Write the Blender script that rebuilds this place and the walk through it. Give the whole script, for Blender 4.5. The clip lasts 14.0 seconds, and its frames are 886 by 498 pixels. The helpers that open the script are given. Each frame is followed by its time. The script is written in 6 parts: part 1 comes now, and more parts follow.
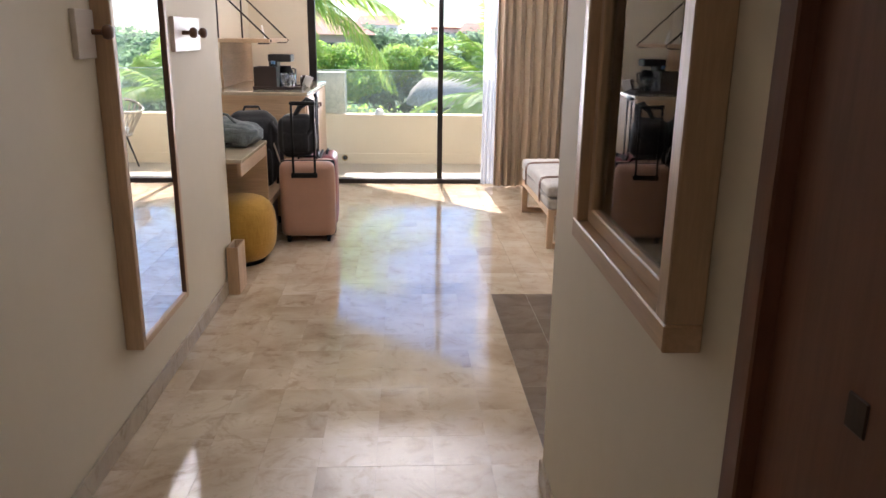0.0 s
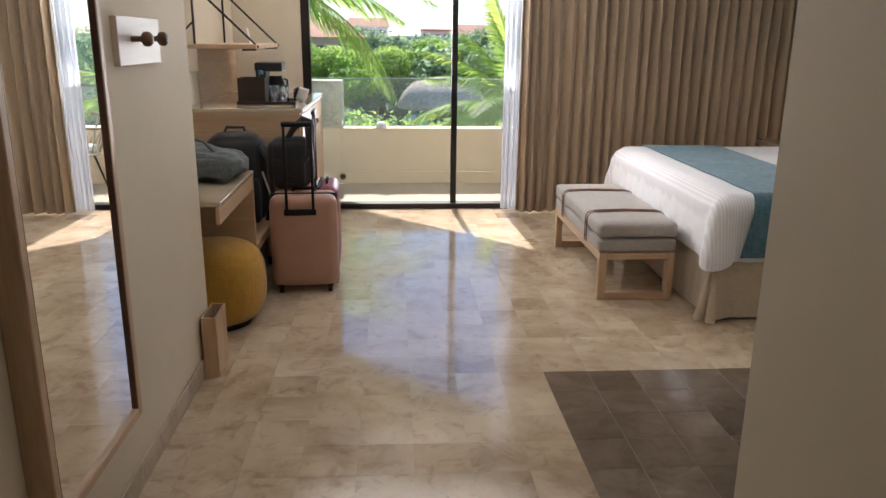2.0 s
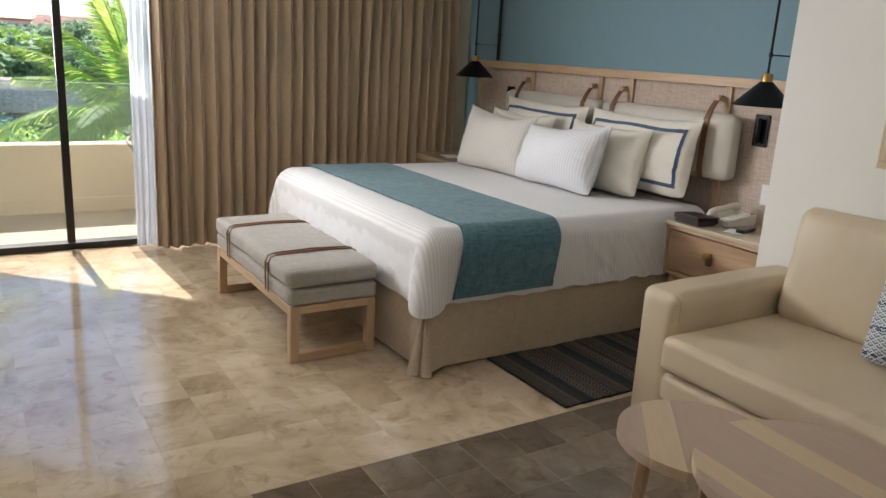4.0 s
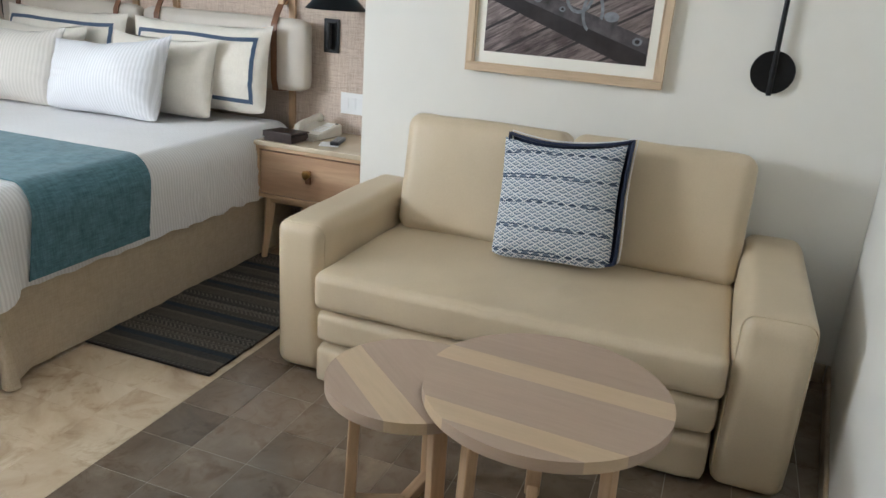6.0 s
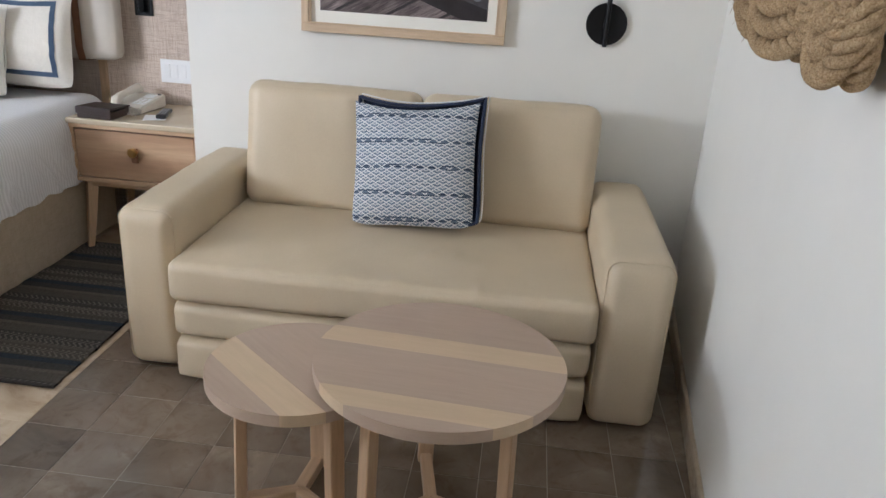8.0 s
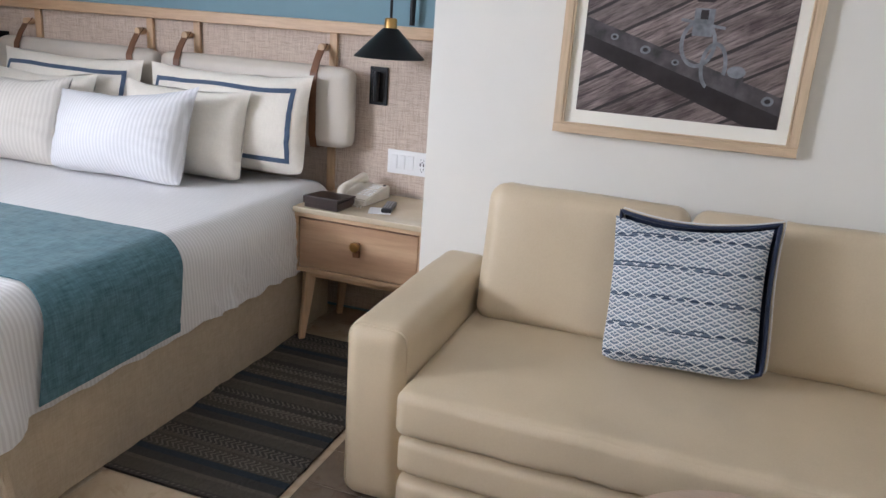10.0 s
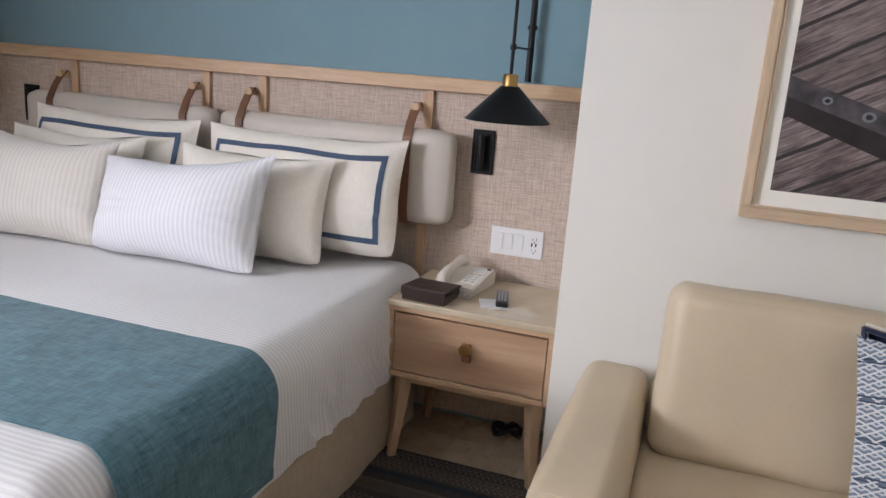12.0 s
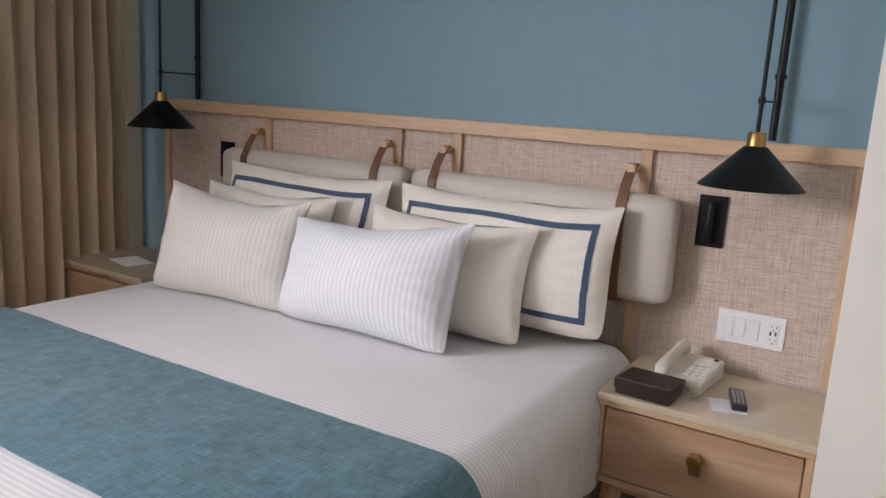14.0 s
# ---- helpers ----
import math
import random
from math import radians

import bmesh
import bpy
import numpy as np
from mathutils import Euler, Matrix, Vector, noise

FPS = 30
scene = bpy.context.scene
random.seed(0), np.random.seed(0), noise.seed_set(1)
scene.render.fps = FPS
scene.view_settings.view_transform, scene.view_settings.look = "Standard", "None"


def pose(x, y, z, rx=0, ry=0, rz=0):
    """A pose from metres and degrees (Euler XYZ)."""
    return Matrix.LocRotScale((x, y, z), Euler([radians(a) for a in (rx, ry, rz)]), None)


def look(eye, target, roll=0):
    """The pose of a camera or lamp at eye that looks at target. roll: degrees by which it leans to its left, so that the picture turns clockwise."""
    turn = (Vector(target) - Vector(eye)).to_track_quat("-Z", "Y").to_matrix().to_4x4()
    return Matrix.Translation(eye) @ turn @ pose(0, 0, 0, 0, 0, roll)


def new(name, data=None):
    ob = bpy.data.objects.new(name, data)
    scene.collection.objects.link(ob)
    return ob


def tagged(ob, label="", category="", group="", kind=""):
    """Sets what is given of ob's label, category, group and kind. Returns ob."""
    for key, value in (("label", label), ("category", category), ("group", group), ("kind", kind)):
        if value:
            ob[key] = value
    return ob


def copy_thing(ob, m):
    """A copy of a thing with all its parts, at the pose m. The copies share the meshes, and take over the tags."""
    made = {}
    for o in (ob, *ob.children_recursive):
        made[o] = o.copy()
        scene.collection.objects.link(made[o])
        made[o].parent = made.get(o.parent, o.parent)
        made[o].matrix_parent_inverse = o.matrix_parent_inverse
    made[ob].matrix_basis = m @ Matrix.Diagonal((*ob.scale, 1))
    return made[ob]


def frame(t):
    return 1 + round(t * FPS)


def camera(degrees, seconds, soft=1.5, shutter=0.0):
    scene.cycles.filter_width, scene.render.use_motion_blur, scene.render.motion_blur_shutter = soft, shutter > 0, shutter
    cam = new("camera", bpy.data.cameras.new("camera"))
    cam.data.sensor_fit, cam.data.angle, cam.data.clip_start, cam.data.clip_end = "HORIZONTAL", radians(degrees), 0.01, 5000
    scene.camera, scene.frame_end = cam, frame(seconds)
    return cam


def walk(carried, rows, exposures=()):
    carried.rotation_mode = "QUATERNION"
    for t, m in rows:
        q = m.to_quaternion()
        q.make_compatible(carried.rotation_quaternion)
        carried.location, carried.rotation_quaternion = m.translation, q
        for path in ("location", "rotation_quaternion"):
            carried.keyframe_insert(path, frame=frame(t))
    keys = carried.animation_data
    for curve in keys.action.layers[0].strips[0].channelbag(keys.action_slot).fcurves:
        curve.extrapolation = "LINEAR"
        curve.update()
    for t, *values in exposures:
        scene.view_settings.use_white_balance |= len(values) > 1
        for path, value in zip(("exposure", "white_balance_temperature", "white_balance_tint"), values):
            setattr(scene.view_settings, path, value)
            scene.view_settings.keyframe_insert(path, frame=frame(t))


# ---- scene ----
cam = camera(60.7, 14.0)
PATH = [
    (0, (0.058, 0.472, 1.465), (0.163, 2.394, 0.921), 0.8),
    (0.5, (-0.01, 0.688, 1.478), (0.113, 2.606, 0.927), 0.5),
    (1, (-0.052, 0.926, 1.466), (0.08, 2.844, 0.915), 0.5),
    (1.5, (-0.034, 1.211, 1.478), (0.095, 3.131, 0.935), 0.6),
    (2, (-0.107, 1.515, 1.475), (0.024, 3.437, 0.936), 0.6),
    (2.5, (-0.149, 1.782, 1.475), (0.128, 3.683, 0.919), 1.0),
    (3, (-0.094, 2.048, 1.498), (0.434, 3.893, 0.935), 1.9),
    (3.2, (-0.101, 2.137, 1.488), (0.553, 3.946, 0.94), 2.3),
    (5.3, (-0.163, 2.9, 1.469), (1.377, 4.052, 0.918), 4.0),
    (5.5, (-0.162, 2.963, 1.455), (1.458, 3.987, 0.882), 4.1),
    (6, (-0.094, 3.058, 1.446), (1.685, 3.697, 0.791), 4.1),
    (6.5, (-0.024, 3.087, 1.466), (1.812, 3.398, 0.736), 3.9),
    (7, (-0.071, 3.15, 1.441), (1.774, 3.278, 0.679), 3.8),
    (7.2, (-0.079, 3.177, 1.457), (1.765, 3.261, 0.687), 3.8),
    (9.3, (0.127, 3.301, 1.458), (1.957, 3.809, 0.832), 4.0),
    (9.5, (0.174, 3.39, 1.467), (1.995, 3.943, 0.852), 4.1),
    (10, (0.299, 3.607, 1.487), (2.11, 4.221, 0.901), 4.1),
    (10.5, (0.482, 3.763, 1.494), (2.287, 4.437, 0.958), 4.5),
    (11, (0.617, 3.894, 1.51), (2.407, 4.64, 1.022), 4.8),
    (11.5, (0.693, 4.081, 1.514), (2.5, 4.796, 1.04), 4.5),
    (12, (0.721, 4.263, 1.495), (2.559, 4.887, 1.013), 4.1),
    (12.5, (0.802, 4.354, 1.459), (2.658, 4.93, 0.983), 4.3),
    (13, (0.908, 4.445, 1.499), (2.738, 5.121, 1.06), 4.2),
    (13.5, (0.944, 4.531, 1.507), (2.717, 5.369, 1.113), 4.0),
    (14, (0.968, 4.569, 1.504), (2.65, 5.58, 1.119), 3.4),
]
walk(cam, [(t, look(eye, target, roll)) for t, eye, target, roll in PATH],
     [(0, 1.38, 5900, 21), (1.5, .97, 6000, 18), (3.0, .67, 6200, 17), (5.3, 1.15, 5700, 7), (7.2, 1.28, 5450, 11), (9.3, 1.26, 5500, 15), (10.5, 1.2, 5550, 16), (14, .95, 5900, 20)])

# ---------------------------------------------------------------- world, sun, large lights
world = bpy.data.worlds.new("world")
scene.world = world
world.use_nodes = True
wn = world.node_tree.nodes
sky = wn.new("ShaderNodeTexSky")
sky.sky_type = "NISHITA"
sky.sun_disc = False
SUN_ELEV, SUN_AZ = radians(42), radians(-3)      # azimuth from +y towards +x
sky.sun_elevation = SUN_ELEV
sky.sun_rotation = SUN_AZ
sky.dust_density, sky.ozone_density = .05, 4.0
world.node_tree.links.new(sky.outputs[0], wn["Background"].inputs[0])
wn["Background"].inputs[1].default_value = 0.12
sun = new("sun", bpy.data.lights.new("sun", "SUN"))
sun.data.energy, sun.data.angle, sun.data.color = 5.0, radians(0.6), (1.0, 0.93, 0.82)
sun_way = Vector((math.sin(SUN_AZ) * math.cos(SUN_ELEV), math.cos(SUN_AZ) * math.cos(SUN_ELEV), math.sin(SUN_ELEV)))
sun.matrix_world = look((0, 40, 40), Vector((0, 40, 40)) - sun_way)
# light of the open sky and of the sunlit balcony entering through the door's opening: up to the ceiling, across to the bed and sofa, along the corridor
for name, x, z, w, h, watts, spread, target in (("high_skylight", .06, 1.42, 1.70, 1.85, 35, 88, (.8, 3.3, 6.6)), ("side_skylight", .03, 1.92, 1.66, .80, 16, 80, (5.0, 3.6, .5)),
                                                ("low_skylight", -.02, 1.42, .80, 1.85, 11, 66, (.45, 2.6, 3.3))):
    lamp = new(name, bpy.data.lights.new(name, "AREA"))
    lamp.data.shape, lamp.data.size, lamp.data.size_y = "RECTANGLE", w, h
    lamp.data.energy, lamp.data.color, lamp.data.spread = watts, (1.0, .97, .925), radians(spread)
    lamp.matrix_world = look((x, 8.30, z), target)


# ---------------------------------------------------------------- mesh helpers
def mk(name, data, mat, parent=None, label=""):
    ob = new(name, data)
    if mat is not None:
        data.materials.append(mat)
    if parent is not None:
        ob.parent = parent
    if label:
        ob["label"] = label
    return ob


def part(name, bm, material, parent=None, label="", smooth=False, sharp=35):
    """Links a bmesh as one mesh object under a thing or a part."""
    me = bpy.data.meshes.new(name)
    bmesh.ops.recalc_face_normals(bm, faces=bm.faces)
    bm.to_mesh(me)
    bm.free()
    if smooth:
        for p in me.polygons:
            p.use_smooth = True
        me.set_sharp_from_angle(angle=radians(sharp))
    return mk(name, me, material, parent, label)


def thing(name, label, category, m=None, group="", kind=""):
    ob = new(name)
    ob.empty_display_size = 0.05
    if m is not None:
        ob.matrix_world = m
    return tagged(ob, label, category, group, kind)


def box(x0, x1, y0, y1, z0, z1, bevel=0.0, seg=2, bm=None):
    b = bmesh.new()
    bmesh.ops.create_cube(b, size=1)
    for v in b.verts:
        v.co = (x0 + (v.co.x + .5) * (x1 - x0), y0 + (v.co.y + .5) * (y1 - y0), z0 + (v.co.z + .5) * (z1 - z0))
    if bevel:
        bmesh.ops.bevel(b, geom=b.edges[:], offset=bevel, segments=seg, profile=.5, affect="EDGES", clamp_overlap=True)
    return merge(bm, b)


def merge(bm, b):
    if bm is None:
        return b
    me = bpy.data.meshes.new("tmp")
    b.to_mesh(me)
    b.free()
    bm.from_mesh(me)
    bpy.data.meshes.remove(me)
    return bm


def tube(points, radii, seg=10, bm=None, caps=True, squash=1.0):
    """A tube through points; radii one number or one each."""
    b = bmesh.new()
    pts = [Vector(p) for p in points]
    if not isinstance(radii, (list, tuple)):
        radii = [radii] * len(pts)
    rings = []
    up = Vector((0, 0, 1))
    first = (pts[1] - pts[0]).normalized()
    side = first.cross(up if abs(first.z) < .9 else Vector((1, 0, 0))).normalized()
    for i, p in enumerate(pts):
        d = (pts[min(i + 1, len(pts) - 1)] - pts[max(i - 1, 0)]).normalized()
        side = (side - d * side.dot(d)).normalized()
        other = d.cross(side)
        rings.append([b.verts.new(p + radii[i] * (math.cos(a) * side + squash * math.sin(a) * other)) for a in [2 * math.pi * k / seg for k in range(seg)]])
    for r0, r1 in zip(rings, rings[1:]):
        for k in range(seg):
            b.faces.new((r0[k], r0[(k + 1) % seg], r1[(k + 1) % seg], r1[k]))
    if caps:
        b.faces.new(rings[0][::-1])
        b.faces.new(rings[-1])
    return merge(bm, b)


def lathe(profile, seg=32, bm=None, closed=True):
    """Turns (radius, z) pairs round z."""
    b = bmesh.new()
    rings = []
    for r, z in profile:
        rings.append([b.verts.new((max(r, 1e-4) * math.cos(2 * math.pi * k / seg), max(r, 1e-4) * math.sin(2 * math.pi * k / seg), z)) for k in range(seg)])
    for r0, r1 in zip(rings, rings[1:]):
        for k in range(seg):
            b.faces.new((r0[k], r0[(k + 1) % seg], r1[(k + 1) % seg], r1[k]))
    if closed:
        b.faces.new(rings[0][::-1])
        b.faces.new(rings[-1])
    return merge(bm, b)


def soft_box(sx, sy, sz, r, n=14, puff=(0, 0, 0), wob=0.0, seed=0, bm=None, shift=(0, 0, 0)):
    """An upholstered block with rounded edges, swollen faces and a slight unevenness, centred at shift."""
    b = bmesh.new()
    bmesh.ops.create_cube(b, size=2)
    bmesh.ops.subdivide_edges(b, edges=b.edges[:], cuts=n, use_grid_fill=True)
    h = Vector((sx / 2, sy / 2, sz / 2))
    for v in b.verts:
        u = v.co.copy()
        q = Vector([math.copysign(min(1, abs(c)) ** .8, c) * hh for c, hh in zip(u, h)])
        core = Vector([max(-(hh - r), min(hh - r, c)) for c, hh in zip(q, h)])
        d = q - core
        if d.length > 1e-9:
            big = max(abs(d.x), abs(d.y), abs(d.z))
            q = core + d.normalized() * min(r, big)
        fx, fy, fz = [(1 - abs(c) ** 2.2) for c in u]
        q.x += puff[0] * u.x * fy * fz
        q.y += puff[1] * u.y * fx * fz
        q.z += puff[2] * u.z * fx * fy
        if wob:
            s = Vector((seed * 3.1, seed * 1.7, seed))
            q += noise.noise_vector(q * 5 + s) * wob + noise.noise_vector(q * 14 + s) * wob * .35
        v.co = q + Vector(shift)
    return merge(bm, b)


def grid_sheet(f, nu, nv, bm=None, thick=0.0):
    """A sheet f(u, v) -> place, with a thickness downwards along its normals."""
    b = bmesh.new()
    vs = [[b.verts.new(f(i / nu, j / nv)) for j in range(nv + 1)] for i in range(nu + 1)]
    for i in range(nu):
        for j in range(nv):
            b.faces.new((vs[i][j], vs[i + 1][j], vs[i + 1][j + 1], vs[i][j + 1]))
    if thick:
        b.normal_update()
        nrm = [[v.normal.copy() for v in row] for row in vs]
        ws = [[b.verts.new(vs[i][j].co - thick * nrm[i][j]) for j in range(nv + 1)] for i in range(nu + 1)]
        for i in range(nu):
            for j in range(nv):
                b.faces.new((ws[i][j], ws[i][j + 1], ws[i + 1][j + 1], ws[i + 1][j]))
        for i in range(nu):
            for j in (0, nv):
                b.faces.new((vs[i][j], vs[i + 1][j], ws[i + 1][j], ws[i][j]))
        for j in range(nv):
            for i in (0, nu):
                b.faces.new((vs[i][j], vs[i][j + 1], ws[i][j + 1], ws[i][j]))
    return merge(bm, b)


def pillow_at(u, v, side, w, h, t, seed=0, sag=.012, crease=.008, tips=.10, taper=0.0):
    """A point of a stuffed pillow's face: u, v from -1 to 1, side 1 or -1."""
    s = Vector((seed * 7.3, seed * 2.9, seed * 1.1))
    a, c = abs(u), abs(v)
    prof = max(0.0, (1 - a ** 2.3)) ** .55 * max(0.0, (1 - c ** 2.2)) ** .60
    x = u * w / 2 * (1 - tips * .42 * (1 - c * c) * a * a)
    z = v * h / 2 * (1 - tips * (1.0 if v > 0 else .45) * (1 - a * a) * c)
    z = -h / 2 + (z + h / 2) * (1 - taper * (1 - u) / 2)
    if v < 0:
        x, z = x * (1 - .05 * (a * c) ** 5), -h / 2 + (z + h / 2) + .05 * h * (a * c) ** 5
    low = 1 + .16 * (-v) * (1 - c)
    q = Vector((x, side * t / 2 * prof * low, z))
    nz = noise.noise_vector(Vector((x * 5, side * 2, z * 5)) + s)
    edge = max(a, c) ** 3
    along = math.atan2(v, u)
    rim_fade = 1 - max(a, c) ** 12
    wr = noise.noise(Vector((along * 5, max(a, c) * 1.2, side)) + s) * edge * rim_fade
    # creases that run in from the corners
    cu, cv = 1 - a, 1 - c
    ang = math.atan2(cv, cu + 1e-6)
    rad = math.hypot(cu, cv)
    fan = math.sin(ang * 13 + seed * 1.7 + (2 if u > 0 else 0) + v) * math.exp(-(rad / .34) ** 2) * min(1, rad / .12) * rim_fade
    soft = noise.noise(Vector((x * 9 + z * 4, side * 3, z * 7 - x * 3)) + s)
    q += Vector((nz.x * sag * edge * .6, side * (nz.y * sag * prof + wr * crease * 2.0 + fan * crease * .7 + soft * crease * .6 * prof), nz.z * sag * (1 if v > 0 else .3)))
    return q


def pillow_bm(w, h, t, seed=0, n=36, sag=.012, crease=.008, tips=.10, taper=0.0):
    """A stuffed pillow in the xz plane, w wide along x, h high along z, t thick along y."""
    b = bmesh.new()
    for side in (1, -1):
        vs = [[b.verts.new(pillow_at(-1 + 2 * i / n, -1 + 2 * j / n, side, w, h, t, seed, sag, crease, tips, taper)) for j in range(n + 1)] for i in range(n + 1)]
        for i in range(n):
            for j in range(n):
                b.faces.new((vs[i][j], vs[i + 1][j], vs[i + 1][j + 1], vs[i][j + 1]))
    bmesh.ops.remove_doubles(b, verts=b.verts[:], dist=.0012)
    return b


def nodes_of(name):
    m = bpy.data.materials.new(name)
    m.use_nodes = True
    nt = m.node_tree
    return m, nt, nt.nodes["Principled BSDF"]


def link(nt, a, b):
    nt.links.new(a, b)


def noise_node(nt, vec, scale, detail=4, rough=.55, dist=0.0):
    n = nt.nodes.new("ShaderNodeTexNoise")
    n.inputs["Scale"].default_value, n.inputs["Detail"].default_value = scale, detail
    n.inputs["Roughness"].default_value, n.inputs["Distortion"].default_value = rough, dist
    if vec is not None:
        link(nt, vec, n.inputs["Vector"])
    return n


def ramp(nt, fac, stops):
    r = nt.nodes.new("ShaderNodeValToRGB")
    els = r.color_ramp.elements
    while len(els) < len(stops):
        els.new(.5)
    for e, (p, c) in zip(els, stops):
        e.position, e.color = p, (*c, 1)
    link(nt, fac, r.inputs[0])
    return r


def mixc(nt, fac, a, b, kind="MIX"):
    n = nt.nodes.new("ShaderNodeMix")
    n.data_type, n.blend_type = "RGBA", kind
    for sock, val in ((n.inputs[0], fac), (n.inputs[6], a), (n.inputs[7], b)):
        if isinstance(val, (int, float)):
            sock.default_value = val
        elif isinstance(val, tuple):
            sock.default_value = (*val, 1)
        else:
            link(nt, val, sock)
    return n.outputs[2]


def coords(nt, scale=(1, 1, 1), rot=(0, 0, 0), kind="Object"):
    tc = nt.nodes.new("ShaderNodeTexCoord")
    mp = nt.nodes.new("ShaderNodeMapping")
    mp.inputs["Scale"].default_value = scale
    mp.inputs["Rotation"].default_value = rot
    link(nt, tc.outputs[kind], mp.inputs[0])
    return mp.outputs[0]


def bump(nt, bsdf, height, strength=.3, dist=.01):
    n = nt.nodes.new("ShaderNodeBump")
    n.inputs["Strength"].default_value, n.inputs["Distance"].default_value = strength, dist
    link(nt, height, n.inputs["Height"])
    link(nt, n.outputs[0], bsdf.inputs["Normal"])
    return n


def plain(name, c, rough=.6, metal=0.0, var=.12, scale=6, bstr=.1, bscale=90, spec=.5, sheen=0.0):
    """A surface with soft blotches and a fine grain."""
    m, nt, p = nodes_of(name)
    v = coords(nt)
    big = noise_node(nt, v, scale, 3)
    fine = noise_node(nt, v, bscale, 3)
    dark = tuple(x * (1 - var) for x in c)
    lite = tuple(min(1, x * (1 + var * .6)) for x in c)
    col = ramp(nt, big.outputs[0], [(.3, dark), (.7, lite)])
    mixed = mixc(nt, .12, col.outputs[0], fine.outputs[0], "SOFT_LIGHT")
    link(nt, mixed, p.inputs["Base Color"])
    p.inputs["Roughness"].default_value, p.inputs["Metallic"].default_value = rough, metal
    p.inputs["Specular IOR Level"].default_value = spec
    p.inputs["Sheen Weight"].default_value = sheen
    bump(nt, p, fine.outputs[0], bstr, .002)
    return m


def wood(name, c1, c2, axis="x", rough=.45, scale=1.0, bands=0.5, grain=.55):
    """Straight-grained veneer, the grain along one axis, each piece with a tone of its own."""
    m, nt, p = nodes_of(name)
    st = {"x": (1.2, 16, 16), "y": (16, 1.2, 16), "z": (16, 16, 1.2)}[axis]
    v = coords(nt, tuple(s * scale for s in st))
    info = nt.nodes.new("ShaderNodeObjectInfo")
    off = nt.nodes.new("ShaderNodeVectorMath")
    off.operation = "ADD"
    link(nt, v, off.inputs[0])
    sc = nt.nodes.new("ShaderNodeMath")
    sc.operation, sc.inputs[1].default_value = "MULTIPLY", 40
    link(nt, info.outputs["Random"], sc.inputs[0])
    link(nt, sc.outputs[0], off.inputs[1])
    big = noise_node(nt, off.outputs[0], bands, 3, .5, .6)
    fine = noise_node(nt, off.outputs[0], 5, 6, .7, .3)
    col = ramp(nt, big.outputs[0], [(.25, c1), (.75, c2)])
    g = ramp(nt, fine.outputs[0], [(.3, (.62, .6, .58)), (.65, (1, 1, 1))])
    link(nt, mixc(nt, grain, col.outputs[0], g.outputs[0], "MULTIPLY"), p.inputs["Base Color"])
    p.inputs["Roughness"].default_value = rough
    bump(nt, p, fine.outputs[0], .12, .002)
    return m


def fabric(name, c1, c2, pitch=260, rough=.9, bstr=.35, var=.5, sheen=.2):
    """Woven cloth: crossed threads and soft blotches."""
    m, nt, p = nodes_of(name)
    v = coords(nt)
    a = noise_node(nt, coords(nt, (pitch, pitch * .12, pitch * .12)), 1, 2)
    b = noise_node(nt, coords(nt, (pitch * .12, pitch, pitch * .12)), 1, 2)
    c = noise_node(nt, coords(nt, (pitch * .12, pitch * .12, pitch)), 1, 2)
    add = nt.nodes.new("ShaderNodeMath")
    link(nt, a.outputs[0], add.inputs[0])
    link(nt, b.outputs[0], add.inputs[1])
    add2 = nt.nodes.new("ShaderNodeMath")
    link(nt, add.outputs[0], add2.inputs[0])
    link(nt, c.outputs[0], add2.inputs[1])
    dv = nt.nodes.new("ShaderNodeMath")
    dv.operation, dv.inputs[1].default_value = "DIVIDE", 3
    link(nt, add2.outputs[0], dv.inputs[0])
    big = noise_node(nt, v, 4, 3)
    col = ramp(nt, dv.outputs[0], [(.5 - .22 * var - .05, c1), (.5 + .22 * var + .05, c2)])
    blot = ramp(nt, big.outputs[0], [(.3, (.9, .9, .9)), (.7, (1, 1, 1))])
    link(nt, mixc(nt, .6, col.outputs[0], blot.outputs[0], "MULTIPLY"), p.inputs["Base Color"])
    p.inputs["Roughness"].default_value = rough
    p.inputs["Sheen Weight"].default_value = sheen
    p.inputs["Specular IOR Level"].default_value = .25
    bump(nt, p, dv.outputs[0], bstr, .002)
    return m


def glass_mat(name, tint=(1, 1, 1), rough=0.0):
    m, nt, p = nodes_of(name)
    p.inputs["Base Color"].default_value = (*tint, 1)
    p.inputs["Transmission Weight"].default_value = 1
    p.inputs["Roughness"].default_value = rough
    p.inputs["IOR"].default_value = 1.45
    return m


def pane_mat(name, tint=(.96, .98, .97), ior=1.45):
    """Thin flat glass: clear straight through, glossy at a glance."""
    m, nt, p = nodes_of(name)
    nt.nodes.remove(p)
    out = nt.nodes["Material Output"]
    tr, gl, mx = nt.nodes.new("ShaderNodeBsdfTransparent"), nt.nodes.new("ShaderNodeBsdfGlossy"), nt.nodes.new("ShaderNodeMixShader")
    tr.inputs[0].default_value = (*tint, 1)
    gl.inputs["Roughness"].default_value = .02
    fr = nt.nodes.new("ShaderNodeFresnel")
    fr.inputs[0].default_value = ior
    link(nt, fr.outputs[0], mx.inputs[0])
    link(nt, tr.outputs[0], mx.inputs[1])
    link(nt, gl.outputs[0], mx.inputs[2])
    link(nt, mx.outputs[0], out.inputs[0])
    return m


